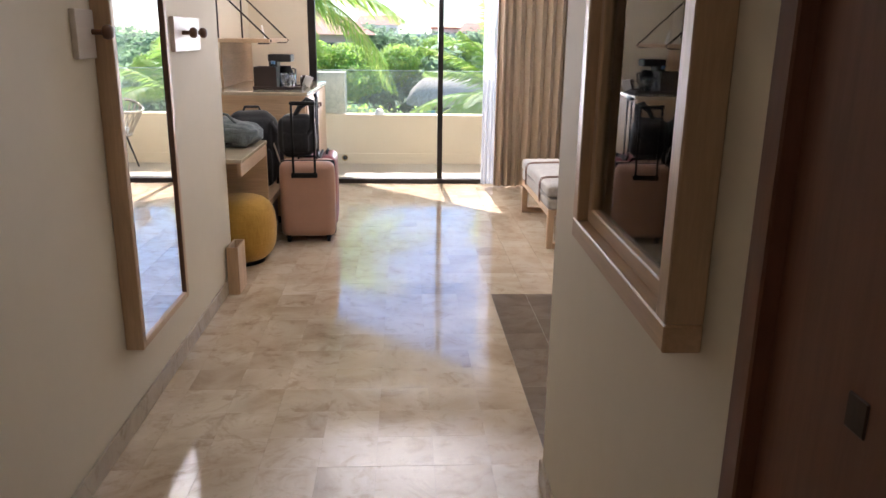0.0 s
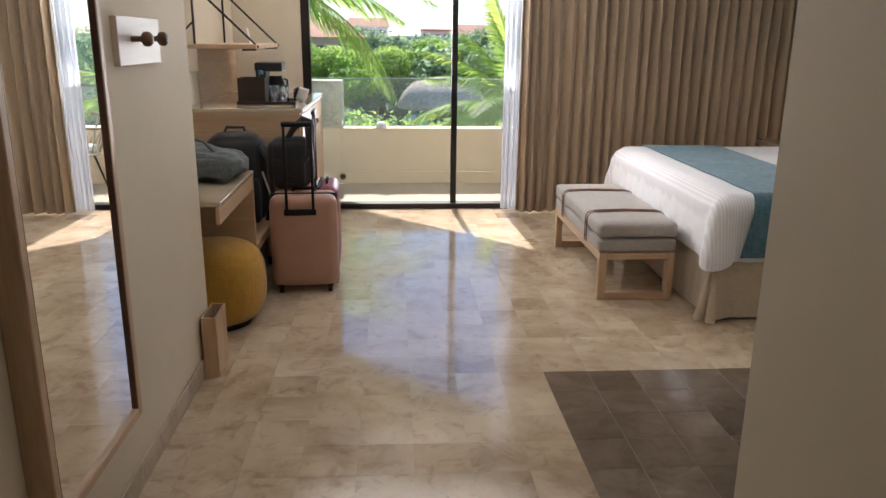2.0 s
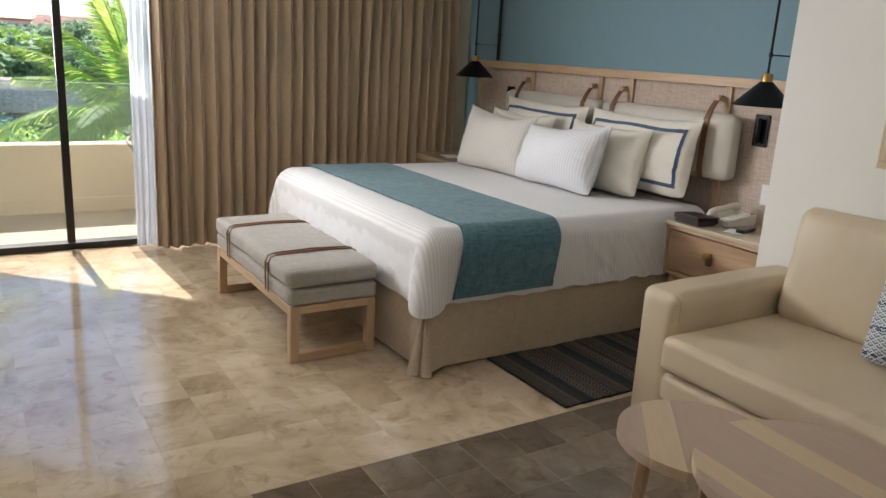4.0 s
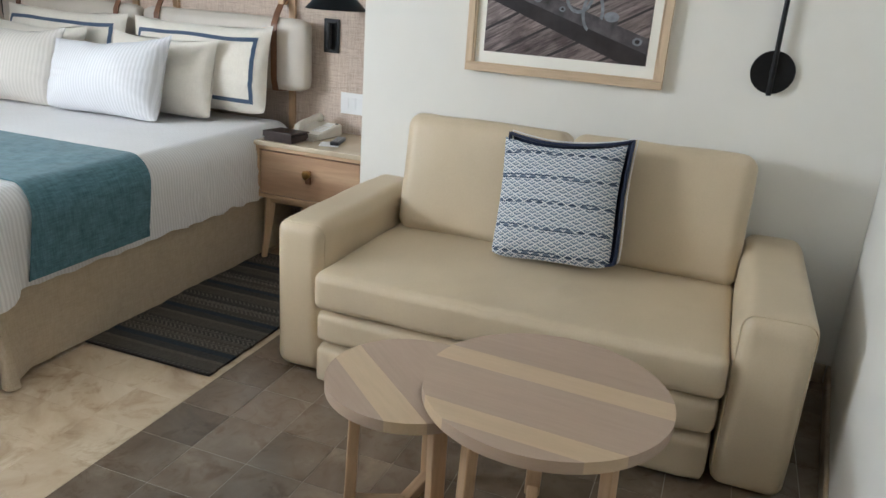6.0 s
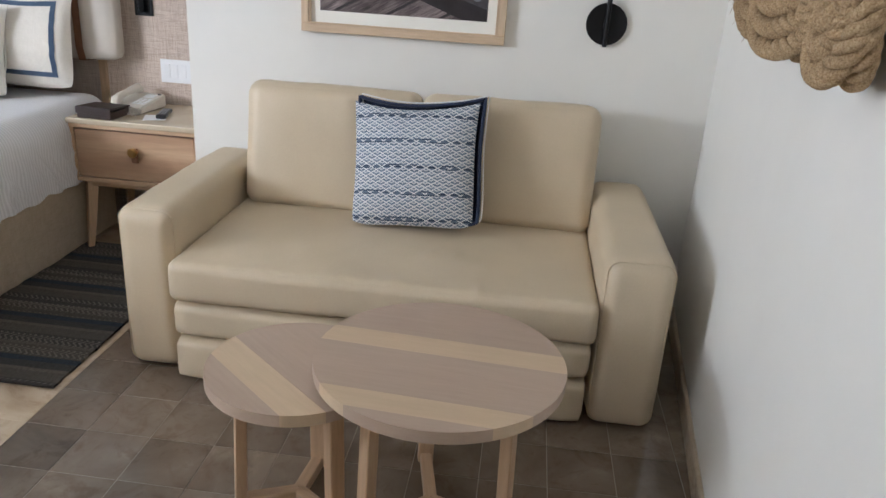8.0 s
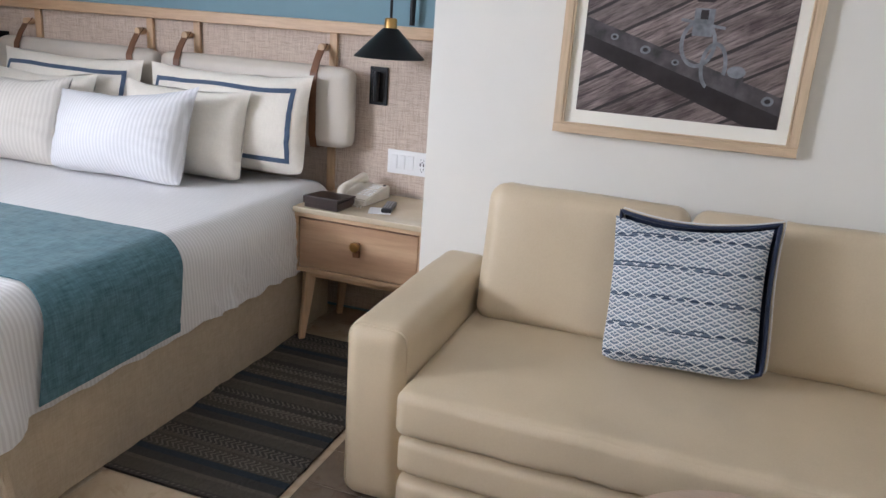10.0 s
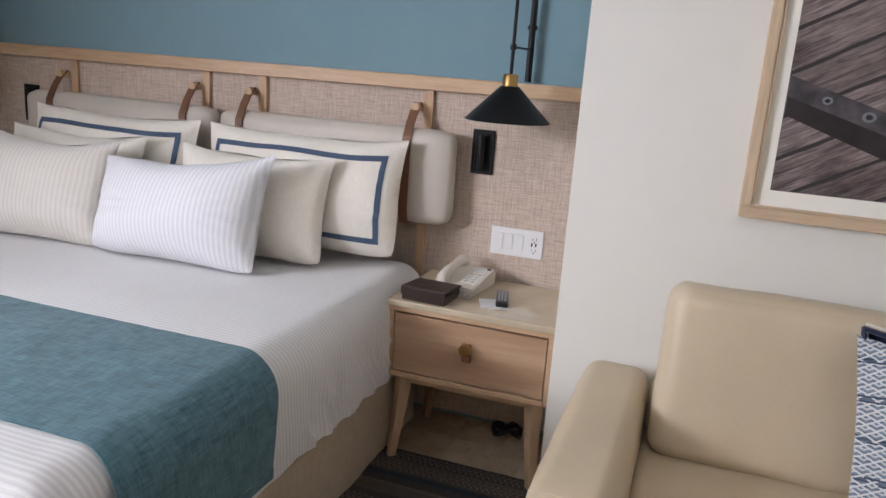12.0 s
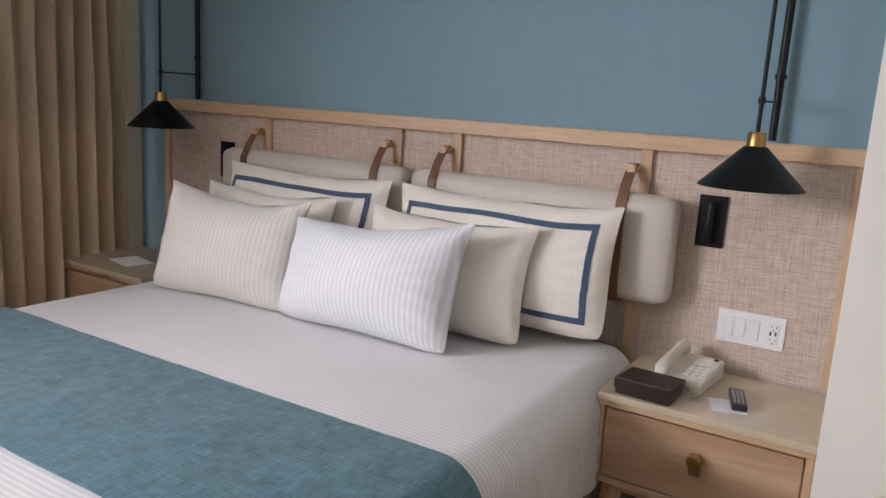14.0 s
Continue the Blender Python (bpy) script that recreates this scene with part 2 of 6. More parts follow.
def hazed_pane(name, film):
    """Pane with a thin even whitish film."""
    m = pane_mat(name)
    nt = m.node_tree
    clear = nt.nodes["Mix Shader"]
    veil, mx = nt.nodes.new("ShaderNodeBsdfTranslucent"), nt.nodes.new("ShaderNodeMixShader")
    veil.inputs[0].default_value = (.80, .86, .84, 1)
    spots = noise_node(nt, coords(nt), 5, 4)
    amount = ramp(nt, spots.outputs[0], [(.3, (film * .7,) * 3), (.7, (film * 1.3,) * 3)])
    link(nt, amount.outputs[0], mx.inputs[0])
    link(nt, clear.outputs[0], mx.inputs[1])
    link(nt, veil.outputs[0], mx.inputs[2])
    link(nt, mx.outputs[0], nt.nodes["Material Output"].inputs[0])
    return m


def plaster(name, c, var=.05):
    m, nt, p = nodes_of(name)
    v = coords(nt)
    big = noise_node(nt, v, 1.3, 4)
    mid = noise_node(nt, v, 14, 5)
    fine = noise_node(nt, v, 220, 2)
    col = ramp(nt, big.outputs[0], [(.3, tuple(x * (1 - var) for x in c)), (.7, c)])
    link(nt, mixc(nt, .06, col.outputs[0], mid.outputs[0], "SOFT_LIGHT"), p.inputs["Base Color"])
    p.inputs["Roughness"].default_value = .75
    p.inputs["Specular IOR Level"].default_value = .3
    mixh = nt.nodes.new("ShaderNodeMath")
    mixh.operation = "MULTIPLY_ADD"
    mixh.inputs[1].default_value = 3
    link(nt, mid.outputs[0], mixh.inputs[0])
    link(nt, fine.outputs[0], mixh.inputs[2])
    bump(nt, p, mixh.outputs[0], .055, .004)
    return m


def stone_tile(name, cols, rough=.14, per_piece=.35, scale=2.2, island=False, spec=.5, jump=60.0):
    """Polished stone: clouds, veins and pits, each tile cut from another place of the block."""
    m, nt, p = nodes_of(name)
    tc = nt.nodes.new("ShaderNodeTexCoord")
    info = nt.nodes.new("ShaderNodeNewGeometry" if island else "ShaderNodeObjectInfo")
    chance = info.outputs["Random Per Island" if island else "Random"]
    sc = nt.nodes.new("ShaderNodeMath")
    sc.operation, sc.inputs[1].default_value = "MULTIPLY", jump
    link(nt, chance, sc.inputs[0])
    off = nt.nodes.new("ShaderNodeVectorMath")
    off.operation = "ADD"
    place = nt.nodes.new("ShaderNodeNewGeometry")
    link(nt, place.outputs["Position"], off.inputs[0])
    link(nt, sc.outputs[0], off.inputs[1])
    v = off.outputs[0]
    p.inputs["Specular IOR Level"].default_value = spec
    big = noise_node(nt, v, scale, 6, .6, .8)
    vein = noise_node(nt, v, scale * 3.2, 8, .7, 1.6)
    pits = noise_node(nt, v, 60, 3, .6)
    col = ramp(nt, big.outputs[0], [(.2, cols[0]), (.45, cols[1]), (.62, cols[2]), (.85, cols[3])])
    vr = ramp(nt, vein.outputs[0], [(.34, (.55, .45, .36)), (.48, (1, 1, 1))])
    c1 = mixc(nt, .45, col.outputs[0], vr.outputs[0], "MULTIPLY")
    spots = noise_node(nt, v, 7.5, 4, .6, .6)
    sp = ramp(nt, spots.outputs[0], [(.58, (1, 1, 1)), (.70, (.52, .42, .33))])
    c1 = mixc(nt, .55, c1, sp.outputs[0], "MULTIPLY")
    tone = ramp(nt, chance, [(0, (1 - per_piece,) * 3), (1, (1, 1, 1))])
    c2 = mixc(nt, 1.0, c1, tone.outputs[0], "MULTIPLY")
    link(nt, c2, p.inputs["Base Color"])
    rr = ramp(nt, vein.outputs[0], [(.3, (rough * 2.2,) * 3), (.6, (rough,) * 3)])
    link(nt, rr.outputs[0], p.inputs["Roughness"])
    wav = noise_node(nt, place.outputs["Position"], 9, 3)
    ad = nt.nodes.new("ShaderNodeMath")
    ad.operation = "MULTIPLY_ADD"
    ad.inputs[1].default_value = .25
    link(nt, pits.outputs[0], ad.inputs[0])
    link(nt, wav.outputs[0], ad.inputs[2])
    bump(nt, p, ad.outputs[0], .07, .003)
    return m


M_CREAM = plaster("cream_plaster", (.73, .645, .50))
M_WHITE = plaster("white_plaster", (.83, .812, .755))
M_BLUE = plaster("blue_plaster", (.20, .318, .368))
M_CEIL = plaster("ceiling_white", (.82, .81, .78))
M_OUT = plaster("balcony_render", (.80, .67, .48))
M_BALC = plaster("balcony_tile", (.46, .39, .30))
M_SKIRT = stone_tile("skirting_stone", [(.36, .28, .19), (.5, .4, .28), (.58, .48, .35), (.66, .57, .44)], .3, .15)
PALE = [(.27, .18, .10), (.56, .44, .30), (.69, .575, .415), (.79, .69, .54)]
M_FLOOR = stone_tile("cream_marble", PALE, .065, .05, 1.9, False, 1.0, .35)
M_FLOOR_R = stone_tile("cream_marble_field", PALE, .065, .05, 1.9, True, 1.0, .35)
M_DARK = stone_tile("brown_marble", [(.105, .076, .052), (.190, .142, .099), (.245, .188, .134), (.42, .35, .27)], .11, .26, 3.2, False, .7)
M_GROUT = plain("grout", (.46, .37, .26), .6)
M_DGROUT = plain("brown_grout", (.32, .26, .195), .6)
M_FRAME = plain("dark_bronze_frame", (.018, .014, .012), .35, .3)
M_PANE = pane_mat("window_glass")
M_MILKYGLASS = hazed_pane("milky_glass", .022)
M_GLASSEDGE = plain("glass_edge", (.62, .76, .72), .2)
M_OAK = wood("light_oak_y", (.53, .35, .20), (.675, .475, .295), "y")
M_OAKX = wood("light_oak_x", (.53, .35, .20), (.675, .475, .295), "x")
M_OAKZ = wood("light_oak_z", (.53, .35, .20), (.675, .475, .295), "z")
M_DOOR = wood("reddish_dark_wood", (.15, .058, .03), (.23, .095, .05), "z", .5)
M_BLACK = plain("black_metal", (.012, .012, .013), .42, .6)
M_BRASS = plain("brushed_brass", (.45, .28, .10), .32, 1.0)
M_LEATHER = plain("tan_leather", (.17, .075, .035), .5, 0, .25, 12, .25, 220)
M_LINEN = fabric("white_linen", (.74, .73, .71), (.84, .83, .82), 300, .85, .15)


def stripe_linen(name, c1, c2, axis, per_m, bstr=.5):
    """White cotton with woven satin stripes across one axis."""
    m, nt, p = nodes_of(name)
    v = coords(nt)
    wv = nt.nodes.new("ShaderNodeTexWave")
    wv.bands_direction = axis
    wv.inputs["Scale"].default_value = per_m / 3.2
    wv.inputs["Distortion"].default_value = .15
    link(nt, v, wv.inputs["Vector"])
    big = noise_node(nt, v, 5, 3)
    col = ramp(nt, wv.outputs[0], [(.35, c1), (.65, c2)])
    blot = ramp(nt, big.outputs[0], [(.3, (.93, .93, .93)), (.7, (1, 1, 1))])
    link(nt, mixc(nt, .6, col.outputs[0], blot.outputs[0], "MULTIPLY"), p.inputs["Base Color"])
    p.inputs["Roughness"].default_value = .8
    p.inputs["Sheen Weight"].default_value = .15
    bump(nt, p, wv.outputs[0], bstr, .004)
    return m


M_BEDLINEN = stripe_linen("striped_bed_linen", (.68, .67, .665), (.775, .77, .765), "X", 60, .14)
M_PILLOW_S = stripe_linen("striped_pillow_cotton", (.71, .71, .725), (.81, .81, .83), "X", 54, .16)
M_PILLOW_C = stripe_linen("cream_striped_cotton", (.70, .66, .60), (.77, .73, .67), "X", 54, .15)
M_PILLOW = fabric("plain_pillow_cotton", (.77, .72, .63), (.85, .80, .71), 300, .85, .12)
M_NAVY = fabric("navy_ribbon", (.055, .085, .14), (.08, .12, .19), 300, .7, .2)
M_TEAL = fabric("teal_runner_cloth", (.018, .066, .088), (.15, .285, .335), 170, .9, .5, .9)
M_SKIRTCLOTH = fabric("beige_bed_skirt", (.46, .375, .26), (.58, .485, .355), 220, .9, .3)
M_SOFA = plain("beige_leatherette", (.61, .505, .35), .44, 0, .06, 3, .08, 160)
M_BENCHCLOTH = fabric("grey_bench_cloth", (.36, .33, .29), (.48, .45, .40), 260, .9, .3)
M_HEADCUSH = plain("greige_leather", (.55, .50, .43), .5, 0, .06, 4, .1, 200)
M_CURTAIN = fabric("taupe_curtain", (.46, .355, .235), (.57, .45, .31), 240, .9, .25)
nt_ = M_CURTAIN.node_tree
tl_ = nt_.nodes.new("ShaderNodeBsdfTranslucent")
tl_.inputs[0].default_value = (.52, .43, .32, 1)
mx_ = nt_.nodes.new("ShaderNodeMixShader")
mx_.inputs[0].default_value = .16
link(nt_, nt_.nodes["Principled BSDF"].outputs[0], mx_.inputs[1])
link(nt_, tl_.outputs[0], mx_.inputs[2])
link(nt_, mx_.outputs[0], nt_.nodes["Material Output"].inputs[0])
M_STONETOP = plain("cream_stone_top", (.58, .49, .35), .045, 0, .1, 5, .008, 60, 1.0)


def weave_mat(name):
    m, nt, p = nodes_of(name)
    a = noise_node(nt, coords(nt, (14, 14, 420)), 1, 3, .6)
    b = noise_node(nt, coords(nt, (14, 400, 14)), 1, 3, .6)
    mx = nt.nodes.new("ShaderNodeMath")
    mx.operation = "MULTIPLY"
    link(nt, a.outputs[0], mx.inputs[0])
    link(nt, b.outputs[0], mx.inputs[1])
    col = ramp(nt, mx.outputs[0], [(.12, (.36, .28, .225)), (.24, (.53, .43, .35)), (.38, (.66, .56, .47))])
    link(nt, col.outputs[0], p.inputs["Base Color"])
    p.inputs["Roughness"].default_value = .85
    bump(nt, p, mx.outputs[0], .5, .003)
    return m


M_WEAVE = weave_mat("woven_wallcover")


def sheer_mat(name):
    m, nt, p = nodes_of(name)
    nt.nodes.remove(p)
    out = nt.nodes["Material Output"]
    tr, df, tl = nt.nodes.new("ShaderNodeBsdfTransparent"), nt.nodes.new("ShaderNodeBsdfDiffuse"), nt.nodes.new("ShaderNodeBsdfTranslucent")
    df.inputs[0].default_value = tl.inputs[0].default_value = (.62, .64, .68, 1)
    m1, m2 = nt.nodes.new("ShaderNodeMixShader"), nt.nodes.new("ShaderNodeMixShader")
    m1.inputs[0].default_value, m2.inputs[0].default_value = .55, .62
    link(nt, df.outputs[0], m1.inputs[1])
    link(nt, tl.outputs[0], m1.inputs[2])
    link(nt, tr.outputs[0], m2.inputs[1])
    link(nt, m1.outputs[0], m2.inputs[2])
    link(nt, m2.outputs[0], out.inputs[0])
    return m


M_SHEER = sheer_mat("white_sheer")
M_MIRROR = plain("mirror_silver", (.93, .94, .93), .01, 1.0, 0, 1, 0, 10)

# ---------------------------------------------------------------- structure
LX, RX, BX, PX = -.965, .50, 3.64, 3.11          # corridor walls, headboard wall, picture wall
DX = -1.42                                        # back of the desk recess
WY = 8.12                                         # window wall, inner face
TOP = 2.65
SLANT = .022                                      # the short corridor wall turns slightly outwards
SOFA_TURN = math.degrees(math.atan2(-.2445, 2.522))  # the wall beside the sofa is not square either


def structure(name, bm, mat, label, category="wall"):
    return tagged(part(name, bm, mat), label, category, "", "structure")


structure("floor", box(-1.8, 3.9, -1.6, 8.35, -.2, -.013), M_GROUT, "cream grout bed under the polished stone floor", "floor")
structure("ceiling", box(-1.8, 3.9, -1.6, 8.35, TOP, TOP + .2), M_CEIL, "plain white plaster ceiling", "ceiling")
structure("wall_corridor_left", box(DX - .2, LX, -1.5, 4.87, -.05, TOP), M_CREAM, "cream painted corridor wall with mirror and hooks")
structure("wall_recess", box(DX - .2, DX, 4.87, WY, -.05, TOP), M_CREAM, "cream painted wall behind the desk")
structure("wall_entrance", box(DX - .2, 3.9, -1.7, -1.5, -.05, TOP), M_CREAM, "plain cream wall at the entrance end")
b = box(RX, RX + .06, 1.36, 2.725, -.05, TOP)
for v in b.verts:
    v.co.x += max(0, v.co.y - 1.36) * SLANT
b = box(RX, RX + .06, -1.5, .46, -.05, TOP, bm=b)
b = box(RX, RX + .06, .46, 1.36, 2.1, TOP, bm=b)
structure("wall_corridor_right", b, M_CREAM, "cream painted corridor wall beside the bathroom door")
b = bmesh.new()
q = [b.verts.new(c) for c in ((RX + .088, 2.45, -.05), (PX, 2.25, -.05), (PX, 2.48, -.05), (RX + .088, 2.7245, -.05))]
f = b.faces.new(q)
e = bmesh.ops.extrude_face_region(b, geom=[f])
bmesh.ops.translate(b, verts=[v for v in e["geom"] if isinstance(v, bmesh.types.BMVert)], vec=(0, 0, TOP + .05))
structure("wall_sofa_side", b, M_WHITE, "white plaster wall beside the sofa with a rope knot")
structure("wall_picture", box(PX, PX + .75, 2.20, 4.66, -.05, TOP), M_WHITE, "white plaster wall behind the sofa")
structure("wall_headboard", box(BX, BX + .2, 4.66, WY, -.05, TOP), M_BLUE, "blue painted wall above the headboard")
b = box(DX - .2, -.86, WY, WY + .22, -.05, TOP)
b = box(3.45, 3.9, WY, WY + .22, -.05, TOP, bm=b)
b = box(-.86, 3.45, WY, WY + .22, 2.40, TOP, bm=b)
structure("wall_window", b, M_CREAM, "cream wall round the sliding balcony door")
structure("wall_bathroom", box(1.9, 2.0, -1.5, 2.35, -.05, TOP), M_WHITE, "plain bathroom wall behind the door")


def skirting(x0, x1, y0, y1):
    structure("baseboard", box(x0, x1, y0, y1, 0, .085, .004, 1), M_SKIRT, "cream stone baseboard", "baseboard")


skirting(LX, LX + .012, -1.5, 4.87)
ob = structure("baseboard", box(-.012, 0, 0, 1.36, 0, .085, .004, 1), M_SKIRT, "cream stone baseboard", "baseboard")
ob.matrix_world = pose(RX + .001, 1.375, 0, 0, 0, -math.degrees(math.atan(SLANT)))
skirting(DX, DX + .012, 4.87, WY)
skirting(PX - .012, PX, 2.50, 4.66)
b = box(0, 2.58, 0, .016, 0, .085, .004, 1)
ob = structure("baseboard", b, M_SKIRT, "cream stone baseboard beside the sofa", "baseboard")
ob.matrix_world = pose(RX + .03, 2.7285, 0, 0, 0, SOFA_TURN)

# sliding balcony door
win = thing("window_1", "dark bronze framed sliding glass balcony door, closed", "window", pose(0, WY + .02, 0), "", "structure")
part("window_frame", box(-.86, -.79, 0, .07, 0, 2.40, .004, 1), M_FRAME, win)
part("window_frame", box(3.38, 3.45, 0, .07, 0, 2.40, .004, 1), M_FRAME, win)
part("window_frame", box(-.79, 3.38, 0, .07, 2.34, 2.40, .004, 1), M_FRAME, win)
part("window_sill", box(-.79, 3.38, -.02, .09, 0, .045, .004, 1), M_FRAME, win)
for x in (.405, 1.55, 2.5):
    part("mullion", box(x, x + .05, .005, .065, .045, 2.34, .004, 1), M_FRAME, win)
for x0, x1 in ((-.79, .405), (.455, 1.55), (1.60, 2.5), (2.55, 3.38)):
    part("pane", box(x0, x1, .032, .038, .045, 2.34), M_PANE, win).visible_shadow = False

# balcony
structure("balcony_floor", box(-3, 4.5, WY + .22, 9.70, -.2, -.02), M_BALC, "sunlit cream balcony floor", "floor")
b = box(-3, 4.5, 9.48, 9.68, -.02, .555, .01, 2)
b = box(-3, 4.5, 9.46, 9.48, -.02, .10, bm=b)
structure("balcony_parapet", b, M_OUT, "cream rendered balcony parapet")
ob = structure("balcony_glass", box(-3, 4.5, 9.575, 9.587, .555, 1.055), M_MILKYGLASS, "faintly milky glass balustrade above the parapet", "balustrade")
ob.visible_shadow = False
ob = structure("balcony_glass_edge", box(-3, 4.5, 9.573, 9.589, 1.055, 1.063, .002, 1), M_GLASSEDGE, "polished pale green top edge of the glass balustrade", "balustrade")
# unseen slab added overhead; its slanted edge shapes the sun patch indoors
b = bmesh.new()
f = b.faces.new([b.verts.new(c) for c in ((-3, WY + .22, 2.75), (4.5, WY + .22, 2.75), (4.5, 9.62, 2.75), (.92, 9.62, 2.75), (-1.6, 12.2, 2.75), (-3, 12.2, 2.75))])
e = bmesh.ops.extrude_face_region(b, geom=[f])
bmesh.ops.translate(b, verts=[v for v in e["geom"] if isinstance(v, bmesh.types.BMVert)], vec=(0, 0, .2))
structure("sun_cut_slab", b, M_OUT, "added unseen slab above the balcony that cuts the sunlight", "ceiling")


# ---------------------------------------------------------------- curtain
def curtain(x0, x1, y, pitch, depth, z0=.012, seed=0, tilt=0.0):
    n = int((x1 - x0) / pitch * 14)

    def f(u, v):
        x = x0 + u * (x1 - x0)
        ph = 2 * math.pi * (u * (x1 - x0) / pitch) + 1.3 * noise.noise(Vector((u * 9, seed, 0)))
        amp = depth * (.75 + .5 * noise.noise(Vector((u * 14, seed + 3, v * .6)))) * (.8 + .2 * v)
        s = math.sin(ph + .35 * noise.noise(Vector((u * 20, v * 1.5, seed))))
        s = math.copysign(abs(s) ** .75, s)
        xx = x + .25 * pitch * math.sin(2 * ph) * .35 + .01 * noise.noise(Vector((u * 30, v * 2, seed)))
        return (xx, y + tilt * (x - x0) + amp * s + .008 * noise.noise(Vector((u * 40, v * 5, seed))), z0 + (2.6 - z0) * (1 - v))
    return f, n


def hang(name, label, *a, **k):
    mat = a[5]
    f, n = curtain(*a[:5], **k)
    ob = part(name, grid_sheet(f, n, 14, thick=.003), mat, smooth=True, sharp=80)
    return tagged(ob, label, "curtain")


hang("curtain", "heavy taupe pleated floor-length curtain", 1.12, 3.46, 7.94, .094, .068, M_CURTAIN, seed=1, tilt=.035)
hang("curtain", "gathered edge of the taupe pleated curtain", .96, 1.20, 7.93, .075, .06, M_CURTAIN, seed=5)
hang("sheer_curtain", "thin white sheer curtain drawn aside", .845, 1.06, 8.06, .045, .028, M_SHEER, seed=8)

# ---------------------------------------------------------------- bed
bed = thing("bed", "made king bed with white striped linen and beige skirt", "bed", pose(0, 0, 0))
BX0, BX1, BY0, BY1, BZ = 1.58, 3.50, 5.27, 7.31, .685


def bed_cover():
    """Linen over the mattress: flat top, rounded shoulders, uneven hanging sides."""
    b = bmesh.new()
    drop = 20
    r = .11
    prof = [(-.05, 0), (-.02, 0)]
    for k in range(10):
        a = math.pi / 2 * k / 9
        prof.append((r * math.sin(a), -r * (1 - math.cos(a))))
    for k in range(1, drop + 1):
        prof.append((r + .014 * k / drop, -r - (BZ - r - .335) * k / drop))
    m = len(prof)
    cx0, cy0, cx1, cy1 = BX0 + r + .01, BY0 + r + .01, BX1, BY1 - r - .01

    def side(s, out, k, nx_, ny_):
        o, dz = prof[k]
        h = min(1, -dz / .33)
        wob = .012 * h * (noise.noise(Vector((s * 7, h * 2, 3 + out))) + .5 * noise.noise(Vector((s * 22, h * 4, out))))
        ridge = 1 - abs(noise.noise(Vector((s * 6 + h * 3.2, h * 1.1 - s * .6, 7 + out)))) * 2.2
        wob += .018 * min(1, h * 1.4) * max(0, ridge - .45) + .003 * h * (1 - abs(noise.noise(Vector((s * 15 - h * 4, h, 2)))) * 2)
        dzz = dz + (h ** 3) * .018 * noise.noise(Vector((s * 4, 0, 11 + out)))
        return o + wob, dzz
    # outline of the top: head side near, foot, far side; corners turned round
    def outline():
        pts = []
        for i in range(121):
            x = cx1 + (cx0 - cx1) * i / 120
            pts.append(((x, cy0), (0, -1)))
        for i in range(1, 9):
            a = math.pi / 2 * i / 9
            pts.append(((cx0, cy0), (-math.sin(a), -math.cos(a))))
        for i in range(61):
            y = cy0 + (cy1 - cy0) * i / 60
            pts.append(((cx0, y), (-1, 0)))
        for i in range(1, 9):
            a = math.pi / 2 * i / 9
            pts.append(((cx0, cy1), (-math.cos(a), math.sin(a))))
        for i in range(61):
            x = cx0 + (cx1 - cx0) * i / 60
            pts.append(((x, cy1), (0, 1)))
        return pts
    pts = outline()
    rows = []
    dist = 0
    prev = None
    for (x, y), (nx_, ny_) in pts:
        if prev:
            dist += math.hypot(x - prev[0], y - prev[1]) + .02
        prev = (x, y)
        ring = []
        for k in range(m):
            o, dz = side(dist, 0, k, nx_, ny_)
            calm = .35 if abs(nx_) > .5 else (.25 if 1.6 < x < 2.55 else 1.0)
            o = prof[k][0] + (o - prof[k][0]) * calm
            corner = abs(nx_ * ny_) * 2
            o2 = o + corner * .07 * min(1, -dz / .3)
            dz2 = dz - corner * .04 * min(1, (-dz / .33)) ** 2
            if k < 2:
                o2 = max(o2, -max(abs(x - cx0), .0) if abs(nx_) < .5 else -min(y - cy0, cy1 - y)) if corner < .01 else 0
            ring.append(b.verts.new((x + nx_ * o2, y + ny_ * o2, BZ + dz2)))
        rows.append(ring)
    for r0, r1 in zip(rows, rows[1:]):
        for k in range(m - 1):
            b.faces.new((r0[k], r0[k + 1], r1[k + 1], r1[k]))
    top = [[b.verts.new((cx0 + (cx1 - cx0) * i / 50, cy0 + (cy1 - cy0) * j / 50, BZ - .0012 + .006 * min(1, min(i, 50 - i, j, 50 - j) / 8) * noise.noise(Vector((i * .12, j * .12, 2))))) for j in range(51)] for i in range(51)]
    for i in range(50):
        for j in range(50):
            b.faces.new((top[i][j], top[i + 1][j], top[i + 1][j + 1], top[i][j + 1]))
    bmesh.ops.remove_doubles(b, verts=b.verts[:], dist=.0002)
    return b


part("duvet", bed_cover(), M_BEDLINEN, bed, "white satin-striped bed linen", True, 60)
part("mattress", box(BX0 + .05, BX1, BY0 + .05, BY1 - .05, .30, BZ - .06, .04, 3), M_LINEN, bed)
part("bed_base", box(BX0 + .06, BX1, BY0 + .05, BY1 - .05, .03, .30), M_SKIRTCLOTH, bed)


